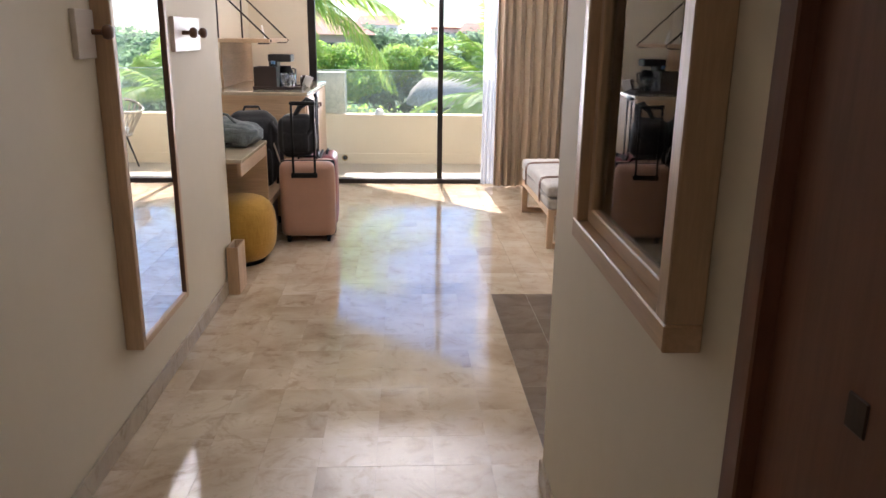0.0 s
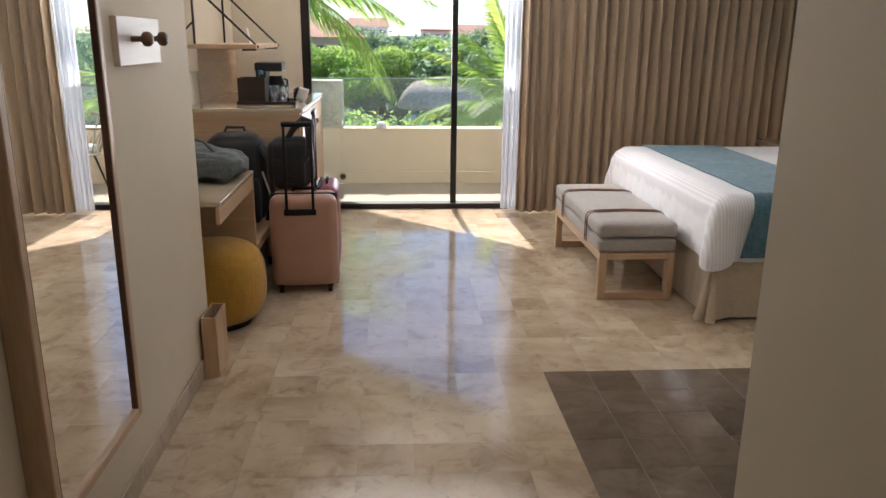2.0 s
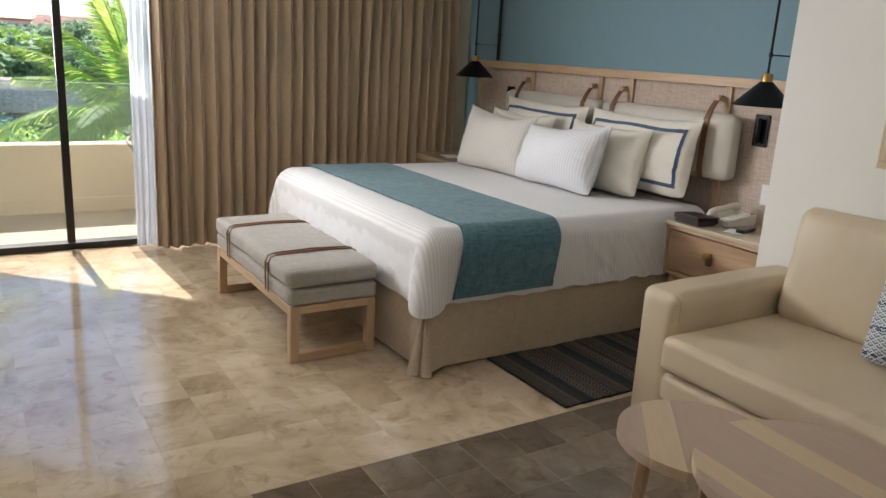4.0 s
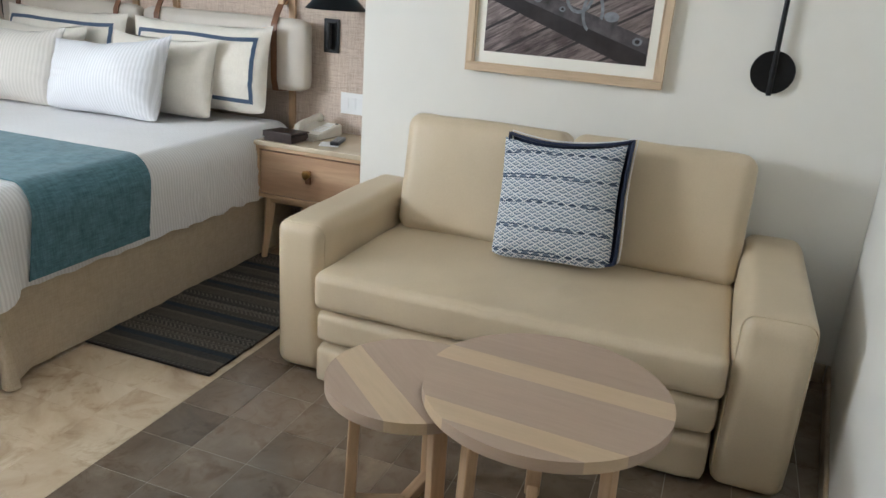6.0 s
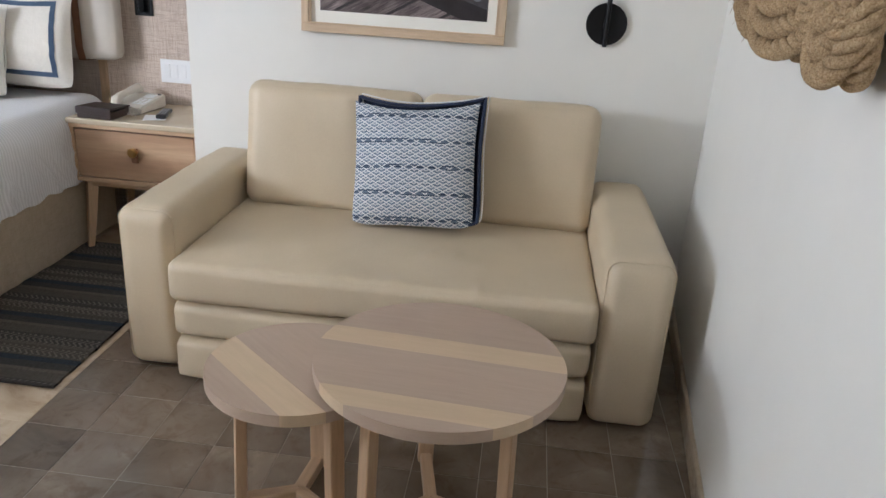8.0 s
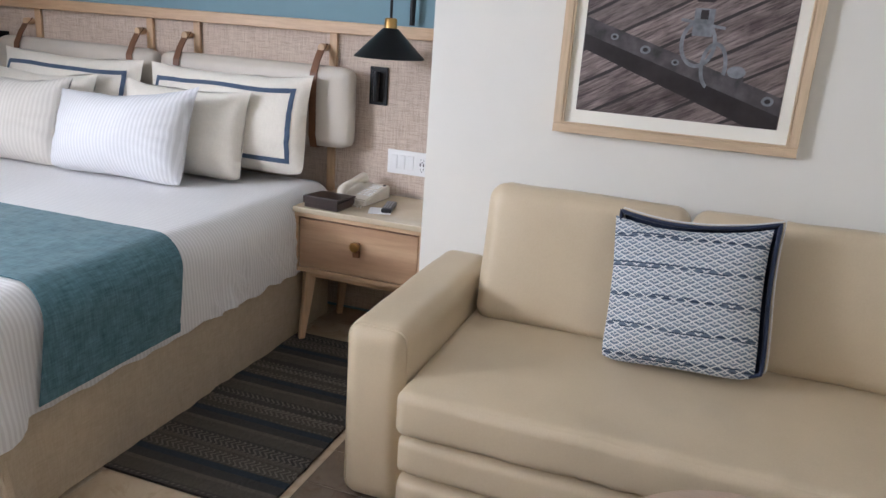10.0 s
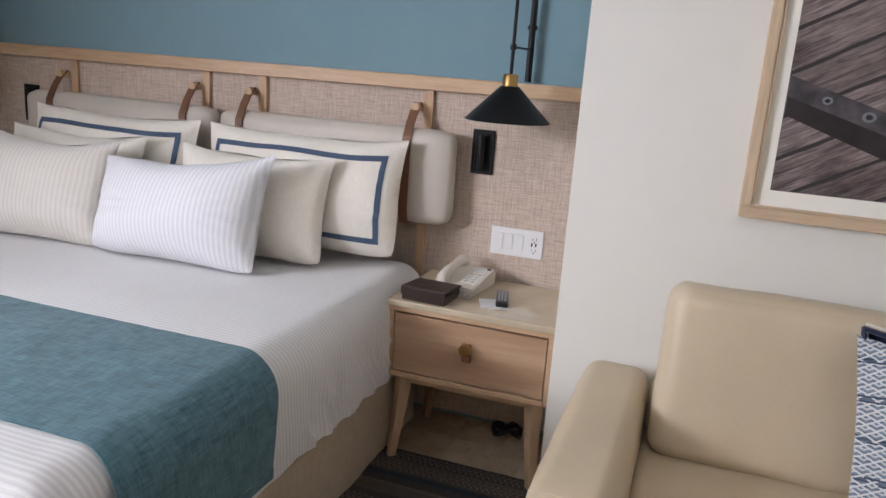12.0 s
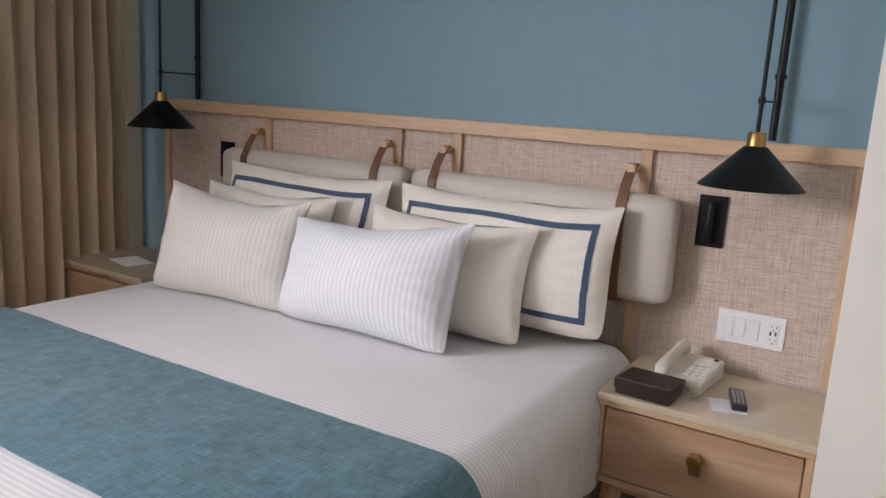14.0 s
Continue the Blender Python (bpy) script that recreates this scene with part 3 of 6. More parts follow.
def skirt_panel(p0, p1, out, seed, flare0=0.0, flare1=0.0):
    p0, p1, out = Vector(p0), Vector(p1), Vector(out)
    L = (p1 - p0).length

    def f(u, v):
        w = .008 * noise.noise(Vector((u * L * 6, v, seed))) + .006 * noise.noise(Vector((u * L * 16, v * 2, seed)))
        fl = flare0 * max(0, 1 - u * L / .12) + flare1 * max(0, 1 - (1 - u) * L / .12)
        q = p0.lerp(p1, u) + out * (.012 + (w + fl * .06) * v ** 1.3)
        q.z = .37 - v * (.355 + .008 * noise.noise(Vector((u * L * 3, 1, seed))))
        return q
    return grid_sheet(f, max(8, int(L * 40)), 10, thick=.004)


part("skirt_panel", skirt_panel((BX1, BY0 + .03, 0), (BX0 + .02, BY0 + .03, 0), (0, -1, 0), 1, 0, 1), M_SKIRTCLOTH, bed, "", True, 60)
part("skirt_panel", skirt_panel((BX0 + .03, BY0 + .02, 0), (BX0 + .03, BY1 - .02, 0), (-1, 0, 0), 2, 1, 1), M_SKIRTCLOTH, bed, "", True, 60)
part("skirt_panel", skirt_panel((BX0 + .02, BY1 - .03, 0), (BX1, BY1 - .03, 0), (0, 1, 0), 3, 1, 0), M_SKIRTCLOTH, bed, "", True, 60)


def pleat():
    """The inverted kick pleat at the foot corner."""
    def f(u, v):
        a = math.radians(180 + 90 * u)
        rr = .012 + .075 * v ** 1.2 * (1 - .65 * math.exp(-((u - .5) / .13) ** 2))
        return (BX0 + .05 + math.cos(a) * rr - .02 * v, BY0 + .05 + math.sin(a) * rr - .02 * v, .37 - v * .362)
    return grid_sheet(f, 24, 10, thick=.004)


part("kick_pleat", pleat(), M_SKIRTCLOTH, bed, "", True, 60)

# runner across the bed
def runner(v0=0.0, v1=1.0, nv=150, lift=0.0):
    r, x0, x1, hangs = .118, 1.81, 2.392, .212
    arc = r * math.pi / 2
    flat_w = BY1 - BY0 - 2 * r + .016
    total = flat_w + 2 * (arc + hangs)

    def f(u, v):
        s = (v0 + v * (v1 - v0)) * total
        near = s < total / 2
        d = s if near else total - s
        if d < hangs:
            out, z = r, BZ + .008 - r - (hangs - d)
        elif d < hangs + arc:
            a = (hangs + arc - d) / r
            out, z = r * math.sin(a), BZ + .008 - r * (1 - math.cos(a))
        else:
            out, z = -(d - hangs - arc), BZ + .008
        y = BY0 + r - .008 - out if near else BY1 - r + .008 + out
        fall = max(0, (hangs + arc - d) / (hangs + arc))
        x = x0 + u * (x1 - x0) - (.085 if u < .5 else .066) * fall
        n1 = noise.noise(Vector((x * 4, s * 4, 5)))
        n2 = noise.noise(Vector((x * 2.2 + s * 3.0, s * 7 - x * 5, 9)))
        n3 = noise.noise(Vector((x * 18, s * 18, 3)))
        top = 1 - fall
        side = (-1 if near else 1) * fall
        return (x, y + side * (.012 + .010 * abs(n1)) + (-lift if near else lift), z + top * (.0015 + .003 * n1 + .010 * max(0, n2 - .1) * min(1, 4 * u, 4 * (1 - u)) + .0015 * n3))
    return grid_sheet(f, 44, nv, thick=.004)


rn = thing("bed_runner", "teal woven runner across the foot of the bed", "bed runner", pose(0, 0, 0))
part("cloth", runner(), M_TEAL, rn, "", True, 60)
for v0, v1 in ((.0005, .012), (.988, .9995)):
    part("hem", runner(v0, v1, 3, .0025), M_TEAL, rn, "stitched end hem", True, 60)


# pillows
def pillow(name, mat, m, w, h, t, label, seed, ribbon=False, taper=0.0, tips=.14):
    if not ribbon:
        ob = part(name, pillow_bm(w, h, t, seed, taper=taper, tips=tips), mat, None, "", True, 80)
        ob.matrix_world = m
        return tagged(ob, label, "pillow")
    th = thing(name, label, "pillow", m)
    part("pillow_case", pillow_bm(w, h, t, seed), mat, th, "", True, 80)
    keep = bmesh.new()
    iu, iv, wu, wv = 1 - .105 / w * 1.1, 1 - .105 / h * 1.1, .046 / w, .046 / h
    n = 48
    for k in range(4):
        strip = []
        for i in range(n + 1):
            s = -1 + 2 * i / n
            row = []
            for e in (0, .5, 1):
                uu, vv = iu - wu * e, iv - wv * e
                u, v = ((s * uu, vv), (uu, -s * vv), (-s * uu, -vv), (-uu, s * vv))[k]
                row.append(keep.verts.new(pillow_at(u, v, -1, w, h, t, seed) + Vector((0, -.0025, 0))))
            strip.append(row)
        for i in range(n):
            for e in range(2):
                keep.faces.new((strip[i][e], strip[i + 1][e], strip[i + 1][e + 1], strip[i][e + 1]))
    part("ribbon", keep, M_NAVY, th, "flat navy ribbon border", True, 80)
    return th


def pil(x, y, z, lean, yaw=0.0, roll=0.0):
    """Upright pillow facing -x: its own x runs along -y."""
    return pose(x, y, z) @ pose(0, 0, 0, 0, 0, -90 + yaw) @ pose(0, 0, 0, -lean, 0, 0) @ pose(0, 0, 0, 0, roll, 0)


pillow("sham_pillow", M_PILLOW, pil(3.395, 5.80, .950, 8), .90, .468, .21, "large cream pillow sham with a navy ribbon border", 1, True)
pillow("sham_pillow", M_PILLOW, pil(3.395, 6.75, .950, 8), .90, .468, .21, "large cream pillow sham with a navy ribbon border", 2, True)
pillow("pillow", M_PILLOW, pil(3.25, 5.94, .896, 12), .70, .425, .21, "plain cream pillow standing on the bed", 3)
pillow("pillow", M_PILLOW, pil(3.24, 6.82, .896, 12), .72, .425, .21, "plain cream pillow standing on the bed", 4)
pillow("striped_pillow", M_PILLOW_S, pil(3.045, 6.115, .903, 17, 0, 0), .755, .465, .27, "white striped pillow leaning in front", 5, False, .17, .20)
pillow("striped_pillow", M_PILLOW_C, pil(3.03, 6.80, .886, 17, 6, 0), .70, .44, .24, "cream striped pillow with an open end leaning in front", 6, False, -.06, .22)

# ---------------------------------------------------------------- headboard
HB = 3.62
hb = thing("headboard", "oak framed headboard with woven panel and leather-hung cushions", "headboard", pose(0, 0, 0))
part("panel", box(HB, BX, 4.665, 7.86, .02, 1.385), M_WEAVE, hb, "beige woven wallcover panel")
part("top_rail", box(HB - .035, BX, 4.665, 7.88, 1.378, 1.432, .003, 1), M_OAK, hb)
part("end_post", box(HB - .02, BX, 7.845, 7.88, .02, 1.378, .003, 1), M_OAKZ, hb)
part("end_post", box(HB - .012, HB, 4.667, 4.70, .66, 1.378, .002, 1), M_OAKZ, hb)
PEGS = (5.371, 6.141, 6.43, 7.176)
for y in PEGS:
    part("batten", box(HB - .018, HB, y - .045, y - .005, .55, 1.378, .002, 1), M_OAKZ, hb)
for y0, y1 in ((5.20, 6.275), (6.305, 7.36)):
    b = soft_box(.10, y1 - y0, .375, .045, 16, (.006, .004, .004), .002, 3, shift=(HB - .075, (y0 + y1) / 2, 1.04))
    part("cushion", b, M_HEADCUSH, hb, "greige leather headboard cushion", True, 60)
for y in PEGS:
    b = lathe([(.0, 0), (.016, 0), (.018, .004), (.018, .050), (.016, .054), (0, .054)], 16)
    pg = part("peg", b, M_OAKX, hb, "round oak peg", True)
    pg.matrix_world = pose(HB - .012, y + .014, 1.31, 0, -90, 0)
    def strap(y):
        def f(u, v):
            pts = [(-.030, 0.018), (-.060, -.005), (-.100, -.055), (-.134, -.115), (-.139, -.20), (-.139, -.40), (-.120, -.463), (-.03, -.47)]
            k = v * (len(pts) - 1)
            i = min(int(k), len(pts) - 2)
            a, c = pts[i], pts[i + 1]
            w = k - i
            return (HB + a[0] + (c[0] - a[0]) * w, y + .014 + (u - .5) * .036, 1.31 + a[1] + (c[1] - a[1]) * w)
        return grid_sheet(f, 2, 42, thick=.004)
    part("strap", strap(y), M_LEATHER, hb, "brown leather strap", True, 60)


# ---------------------------------------------------------------- nightstands
def nightstand(m, label):
    """Own axes: x towards the wall (0 at the front), y across, z up."""
    t = thing("nightstand", label, "nightstand", m, "nightstands beside the bed")
    w, d = .62, .455
    part("top", box(-.006, d, -.004, w + .004, .620, .645, .004, 2), M_STONETOP, t, "polished cream stone top")
    part("body", box(.006, d, 0, w, .600, .619, .002, 1), M_OAK, t)
    part("side_panel", box(.006, d, 0, .022, .345, .600, .002, 1), M_OAKX, t)
    part("side_panel", box(.006, d, w - .022, w, .345, .600, .002, 1), M_OAKX, t)
    part("bottom", box(.006, d, .022, w - .022, .345, .365, .002, 1), M_OAK, t)
    part("back_panel", box(d - .02, d, .022, w - .022, .365, .600), M_OAK, t)
    dr = part("drawer", box(.010, .40, .025, w - .025, .369, .592, .003, 1), M_WALNUT, t, "drawer front with a warm two-tone grain")
    hd = part("pull_strap", box(-.002, .010, w / 2 - .016, w / 2 + .016, .455, .525, .004, 2), M_LEATHER, dr, "brown leather tab")
    k = part("knob", lathe([(.0, 0), (.020, 0), (.022, .004), (.022, .022), (.018, .026), (0, .026)], 20), M_BRASS, dr, "round brass knob", True)
    k.matrix_basis = pose(-.002, w / 2, .508, 0, -90, 0)
    for x, y in ((.05, .06), (.05, w - .06), (d - .05, .06), (d - .05, w - .06)):
        sx = -.03 if x < .2 else 0
        sy = -.025 if y < .3 else .025
        b = tube([(x, y, .35), (x + sx * .3, y + sy * .3, .22), (x + sx, y + sy, 0.0)], [.036, .028, .018], 4)
        part("leg", b, M_OAKZ, t, "", True, 50)
    part("leg_rail", box(.03, .05, .05, w - .05, .318, .345, .003, 1), M_OAK, t)
    return t


M_WALNUT = wood("drawer_veneer", (.36, .21, .12), (.62, .43, .27), "y", .4, .6, .8)
nightstand(pose(3.150, 4.663, 0), "oak nightstand with cream stone top and one drawer")
nightstand(pose(3.085, 7.40, 0), "oak nightstand with cream stone top beside the curtain")

# ---------------------------------------------------------------- sofa
SY0, SY1 = 2.69, 4.53
sofa = thing("sofa", "beige leatherette two-seat sofa bed with thick arms", "sofa", pose(0, 0, 0))


def sofa_arm(y0, y1, seed, x0):
    return soft_box(3.08 - x0, y1 - y0, .598, .05, 22, (.008, .010, .006), .004, seed, shift=((x0 + 3.08) / 2, (y0 + y1) / 2, .304))


part("arm", sofa_arm(4.338, 4.538, 1, 2.185), M_SOFA, sofa, "", True, 70)
part("arm", sofa_arm(2.695, 2.915, 2, 2.135), M_SOFA, sofa, "", True, 70)


def arm_piping(y0, y1, x0):
    """Welt seam round the front panel of an arm, its corners rounded."""
    pts = []
    for cy, cz, a0 in ((y1 - .045, .555, 0), (y0 + .045, .555, 90), (y0 + .045, .055, 180), (y1 - .045, .055, 270)):
        for k in range(7):
            a = radians(a0 + 15 * k)
            pts.append((x0 + .026, cy + .0395 * math.cos(a), cz + .0395 * math.sin(a)))
    return tube(pts + [pts[0]], .0034, 8, None, False)


part("piping", arm_piping(4.338, 4.538, 2.185), M_SOFA, sofa, "sewn welt seam", True, 80)
part("piping", arm_piping(2.695, 2.915, 2.135), M_SOFA, sofa, "sewn welt seam", True, 80)


def wrinkled(b, x_front, seed):
    """Small pull creases along the front edge of a cushion."""
    for v in b.verts:
        if v.co.x < x_front + .16 and v.co.z > .30:
            w = math.exp(-((v.co.x - x_front - .03) / .05) ** 2)
            middle = math.exp(-((v.co.y - 3.55) / .28) ** 2)
            fold = max(0, noise.noise(Vector((v.co.y * 34, v.co.x * 4, seed))) - .05)
            v.co.z += .018 * w * fold * (.2 + middle)
            v.co.x += .004 * w * noise.noise(Vector((v.co.y * 36, v.co.z * 4, seed))) * (.3 + middle)
        if v.co.z > .40:
            sit = math.exp(-((v.co.y - 3.55) / .30) ** 2 - ((v.co.x - 2.36) / .07) ** 2)
            v.co.z += .012 * sit * max(0, noise.noise(Vector((v.co.y * 22 + v.co.x * 9, v.co.x * 5, seed + 3))) - .05)
    return b


part("seat_cushion", wrinkled(soft_box(.92, 1.415, .145, .032, 110, (.012, .0, .010), .003, 3, shift=(2.105 + .46, 3.627, .383)), 2.105, 1), M_SOFA, sofa, "", True, 70)
part("fold_out_layer", soft_box(.86, 1.405, .13, .035, 18, (.010, 0, .004), .003, 4, shift=(2.115 + .43, 3.627, .241)), M_SOFA, sofa, "", True, 70)
part("base", soft_box(.84, 1.40, .155, .03, 14, (.008, 0, 0), .002, 5, shift=(2.11 + .42, 3.627, .092)), M_SOFA, sofa, "", True, 70)
for y, s in ((3.966, 6), (3.268, 7)):
    b = soft_box(.20, .692, .50, .055, 56, (.018, .004, .004), .005, s)
    for v in b.verts:
        if v.co.z > .15:
            v.co.x += .007 * min(1, (v.co.z - .15) / .08) * noise.noise(Vector((v.co.y * 24, v.co.z * 5, s)))
    ob = part("back_cushion", b, M_SOFA, sofa, "", True, 70)
    ob.matrix_world = pose(2.895, y, .678, 0, 9, 0)
part("back_frame", box(2.95, 3.085, 2.92, 4.33, .03, .58, .03, 3), M_SOFA, sofa, "", True)

# ---------------------------------------------------------------- side tables
M_TABLE = wood("limed_oak_top", (.47, .355, .265), (.51, .39, .295), "y", .5, 1.0, .6, .22)
M_TABLE2 = wood("pale_oak_strip", (.60, .46, .30), (.66, .51, .34), "y", .5, 1.0, .6, .22)


def side_table(m, r, h, label, strips, legs=0.0):
    """Round top of boards in two tones, three flat legs and a three-armed stretcher."""
    t = thing("side_table", label, "side table", m, "nesting side tables")
    th = .032
    bounds = [-r] + strips + [r]
    for i, (a, c) in enumerate(zip(bounds, bounds[1:])):
        b = bmesh.new()
        n = 40
        lo, hi = [], []
        for k in range(n + 1):
            x = a + (c - a) * (1 - math.cos(math.pi * k / n)) / 2
            yy = math.sqrt(max(0, r * r - x * x))
            lo.append((x, -yy))
            hi.append((x, yy))
        ring = lo + [p for p in reversed(hi)]
        clean = []
        for p in ring:
            if not clean or math.dist(p, clean[-1]) > 1e-5:
                clean.append(p)
        if math.dist(clean[0], clean[-1]) < 1e-5:
            clean.pop()
        f = b.faces.new([b.verts.new((x, y, h - th)) for x, y in clean])
        e = bmesh.ops.extrude_face_region(b, geom=[f])
        bmesh.ops.translate(b, verts=[v for v in e["geom"] if isinstance(v, bmesh.types.BMVert)], vec=(0, 0, th))
        rim = [ed for ed in b.edges if all(abs(math.hypot(v.co.x, v.co.y) - r) < 1e-4 and abs(v.co.z - ed.verts[0].co.z) < 1e-5 for v in ed.verts)]
        bmesh.ops.bevel(b, geom=rim, offset=.005, segments=2, affect="EDGES", clamp_overlap=True)
        part("top_board", b, M_TABLE2 if i % 2 else M_TABLE, t, "pale oak strip" if i % 2 else "limed pinkish oak board", True, 30)
    for k in range(3):
        a = 2 * math.pi * k / 3 + radians(legs)
        c, s = math.cos(a), math.sin(a)
        b = bmesh.new()
        rr = r * .62
        box(-.016, .016, -.023, .023, 0, h - th - .001, .003, 1, b)
        for v in b.verts:
            v.co.x += rr + .012 * (1 - v.co.z / h)
        lg = part("leg", b, M_OAKZ, t)
        lg.matrix_basis = pose(0, 0, 0, 0, 0, math.degrees(a))
        b = box(.0, rr - .004, -.017, .017, .0, .036, .003, 1)
        st = part("stretcher", b, M_OAKX, t)
        st.matrix_basis = pose(0, 0, 0, 0, 0, math.degrees(a))
    return t


side_table(pose(1.65, 3.37, 0, 0, 0, -4), .325, .48, "larger round side table with limed oak board top", [-.275, -.20, .01, .095], 16)
side_table(pose(1.62, 3.74, 0, 0, 0, -42), .235, .43, "smaller round side table tucked under the larger one", [-.155, -.06], 36)

# ---------------------------------------------------------------- bench
bench = thing("bench", "grey upholstered bench on square oak frames with leather straps", "bench", pose(1.08, 5.64, 0))
BL, BD = 1.21, .445
for y in (0, BL - .045):
    part("leg", box(0, .045, y, y + .045, 0, .285, .003, 1), M_OAKZ, bench)
    part("leg", box(BD - .045, BD, y, y + .045, 0, .285, .003, 1), M_OAKZ, bench)
    part("foot_bar", box(.045, BD - .045, y, y + .045, 0, .045, .003, 1), M_OAKX, bench)
    part("top_bar", box(.045, BD - .045, y, y + .045, .245, .285, .003, 1), M_OAKX, bench)
part("rail", box(.002, .040, .045, BL - .045, .235, .285, .003, 1), M_OAK, bench)
part("rail", box(BD - .040, BD - .002, .045, BL - .045, .235, .285, .003, 1), M_OAK, bench)
part("lower_cushion", soft_box(BD + .01, BL + .01, .085, .022, 16, (.003, .003, 0), .001, 1, shift=(BD / 2, BL / 2, .328)), M_BENCHCLOTH, bench, "", True, 60)
part("seat_cushion", soft_box(BD + .02, BL + .02, .095, .030, 18, (.004, .004, .008), .002, 2, shift=(BD / 2, BL / 2, .418)), M_BENCHCLOTH, bench, "", True, 60)
for y in (.26, .30, .90, .94):
    pts = [(-.016, y, .29), (-.018, y, .36), (-.018, y, .43), (-.004, y, .462), (.03, y, .472), (BD / 2, y, .478), (BD - .03, y, .472), (BD + .004, y, .462), (BD + .018, y, .43), (BD + .016, y, .29)]
    part("strap", tube(pts, .011, 6, None, True, .28), M_LEATHER, bench, "narrow brown leather strap", True, 60)

# ---------------------------------------------------------------- bedside lamps and wall plates
def pendant(y, label):
    t = thing("pendant_lamp", label, "pendant lamp", pose(3.39, y, 1.30), "pendant lamps beside the bed")
    prof = [(.152, 0), (.154, .002), (.034, .122), (.030, .124), (.030, .120), (.148, .004)]
    part("shade", lathe(prof + [prof[0]], 40, None, False), M_BLACK, t, "matt black conical metal shade", True, 40)
    part("cap", lathe([(.0, .118), (.027, .118), (.027, .160), (.022, .166), (0, .166)], 24), M_BRASS, t, "brass cap", True, 40)
    part("rod", tube([(0, 0, .160), (0, 0, 1.33)], .0065, 10), M_BLACK, t, "", True, 40)
    part("collar", tube([(0, 0, .248), (0, 0, .268)], .011, 12), M_BLACK, t, "", True, 40)
    part("arm", tube([(0, 0, .258), (.205, -.012, .258)], .0035, 8), M_BLACK, t, "", True, 40)
    part("wall_tube", tube([(.212, -.012, .138), (.212, -.012, 1.33)], .013, 12), M_BLACK, t, "black wall tube", True, 40)
    part("clamp", tube([(.212, -.012, .33), (.212, -.012, .345)], .018, 12), M_BLACK, t, "", True, 40)
    return t


pendant(4.962, "black conical pendant lamp with brass cap beside the bed")
pendant(7.640, "black conical pendant lamp with brass cap near the curtain")


def reading_plate(y, label):
    t = thing("reading_light", label, "reading light", pose(HB, y, 1.155), "reading lights on the headboard")
    part("plate", box(-.010, -.0005, -.046, .046, -.088, .088, .003, 2), M_BLACK, t)
    part("frame_lip", box(-.014, -.010, -.032, .032, -.076, .076, .002, 1), M_BLACK, t)
    part("lamp_arm", tube([(-.030, 0, -.062), (-.034, 0, -.058), (-.034, 0, .058), (-.030, 0, .062)], .013, 12), M_BLACK, t, "black swivel lamp folded in", True, 50)
    return t


reading_plate(5.107, "folded black reading light in the woven headboard panel")
reading_plate(7.43, "folded black reading light in the woven headboard panel")

M_PLASTIC = plain("white_plastic", (.80, .80, .79), .3, 0, .03, 5, .01, 40)
M_IVORY = plain("ivory_plastic", (.66, .61, .52), .38, 0, .05, 8, .02, 60)
M_SLOT = plain("dark_slot", (.03, .03, .03), .6)
M_PAPER = plain("white_paper", (.80, .80, .80), .7, 0, .03, 8, .02, 80)
M_INK = plain("grey_print", (.35, .35, .36), .8)
M_DKLEATHER = plain("dark_brown_leather", (.030, .016, .012), .42, 0, .2, 10, .2, 250)
M_REMOTE = plain("black_plastic", (.020, .020, .022), .35, 0, .1, 10, .03, 120)

sw = thing("switch_plate", "white wall plate with rocker switches and a socket", "switch plate", pose(HB, 4.937, .809))
part("plate", box(-.007, -.0005, -.107, .107, -.057, .057, .002, 2), M_PLASTIC, sw)
for y in (.072, .032, -.012):
    part("rocker", box(-.011, -.007, y - .016, y + .016, -.034, .034, .0015, 1), M_PLASTIC, sw, "white rocker switch")
so = part("socket", box(-.009, -.007, -.089, -.055, -.036, .036, .001, 1), M_PLASTIC, sw, "white twin socket")
for z in (.022, -.022):
    part("slot", box(-.0095, -.009, -.0815, -.0795, z - .005, z + .005), M_SLOT, so)
    part("slot", box(-.0095, -.009, -.0665, -.0645, z - .004, z + .004), M_SLOT, so)
    part("slot", tube([(-.0097, -.073, z - .011), (-.009, -.073, z - .011)], .0028, 8), M_SLOT, so)
for y in (-.064, -.080):
    part("slot", box(-.0095, -.009, y - .003, y + .003, -.007, .007), M_SLOT, so)

# ---------------------------------------------------------------- things on the nightstand
NZ = .6455
ph = thing("telephone", "ivory corded desk telephone on the nightstand", "telephone", pose(3.435, 5.085, NZ, 0, 0, -6))
b = bmesh.new()
vs = [b.verts.new(c) for c in ((-.11, -.085, 0), (.11, -.085, 0), (.11, .085, 0), (-.11, .085, 0), (-.11, -.085, .028), (.11, -.085, .062), (.11, .085, .062), (-.11, .085, .028))]
for f in ((0, 3, 2, 1), (4, 5, 6, 7), (0, 1, 5, 4), (1, 2, 6, 5), (2, 3, 7, 6), (3, 0, 4, 7)):
    b.faces.new([vs[i] for i in f])
bmesh.ops.bevel(b, geom=b.edges[:], offset=.006, segments=2, affect="EDGES")
part("base", b, M_IVORY, ph, "", True, 40)
pts = [(-.105, .052, .040), (-.092, .052, .062), (-.055, .052, .078), (0, .052, .086), (.055, .052, .094), (.085, .052, .094), (.102, .052, .078)]
hs = part("handset", tube([(x, y, z - .010) for x, y, z in pts], [.020, .024, .019, .016, .019, .025, .021], 14), M_IVORY, ph, "ivory handset on its cradle", True, 60)
for r in range(4):
    for c in range(3):
        x, y = -.052 + r * .021, -.062 + c * .024
        z = .028 + (x + .11) * .1545
        part("key", box(x - .007, x + .007, y - .008, y + .008, z, z + .004, .001, 1), M_PLASTIC, ph)
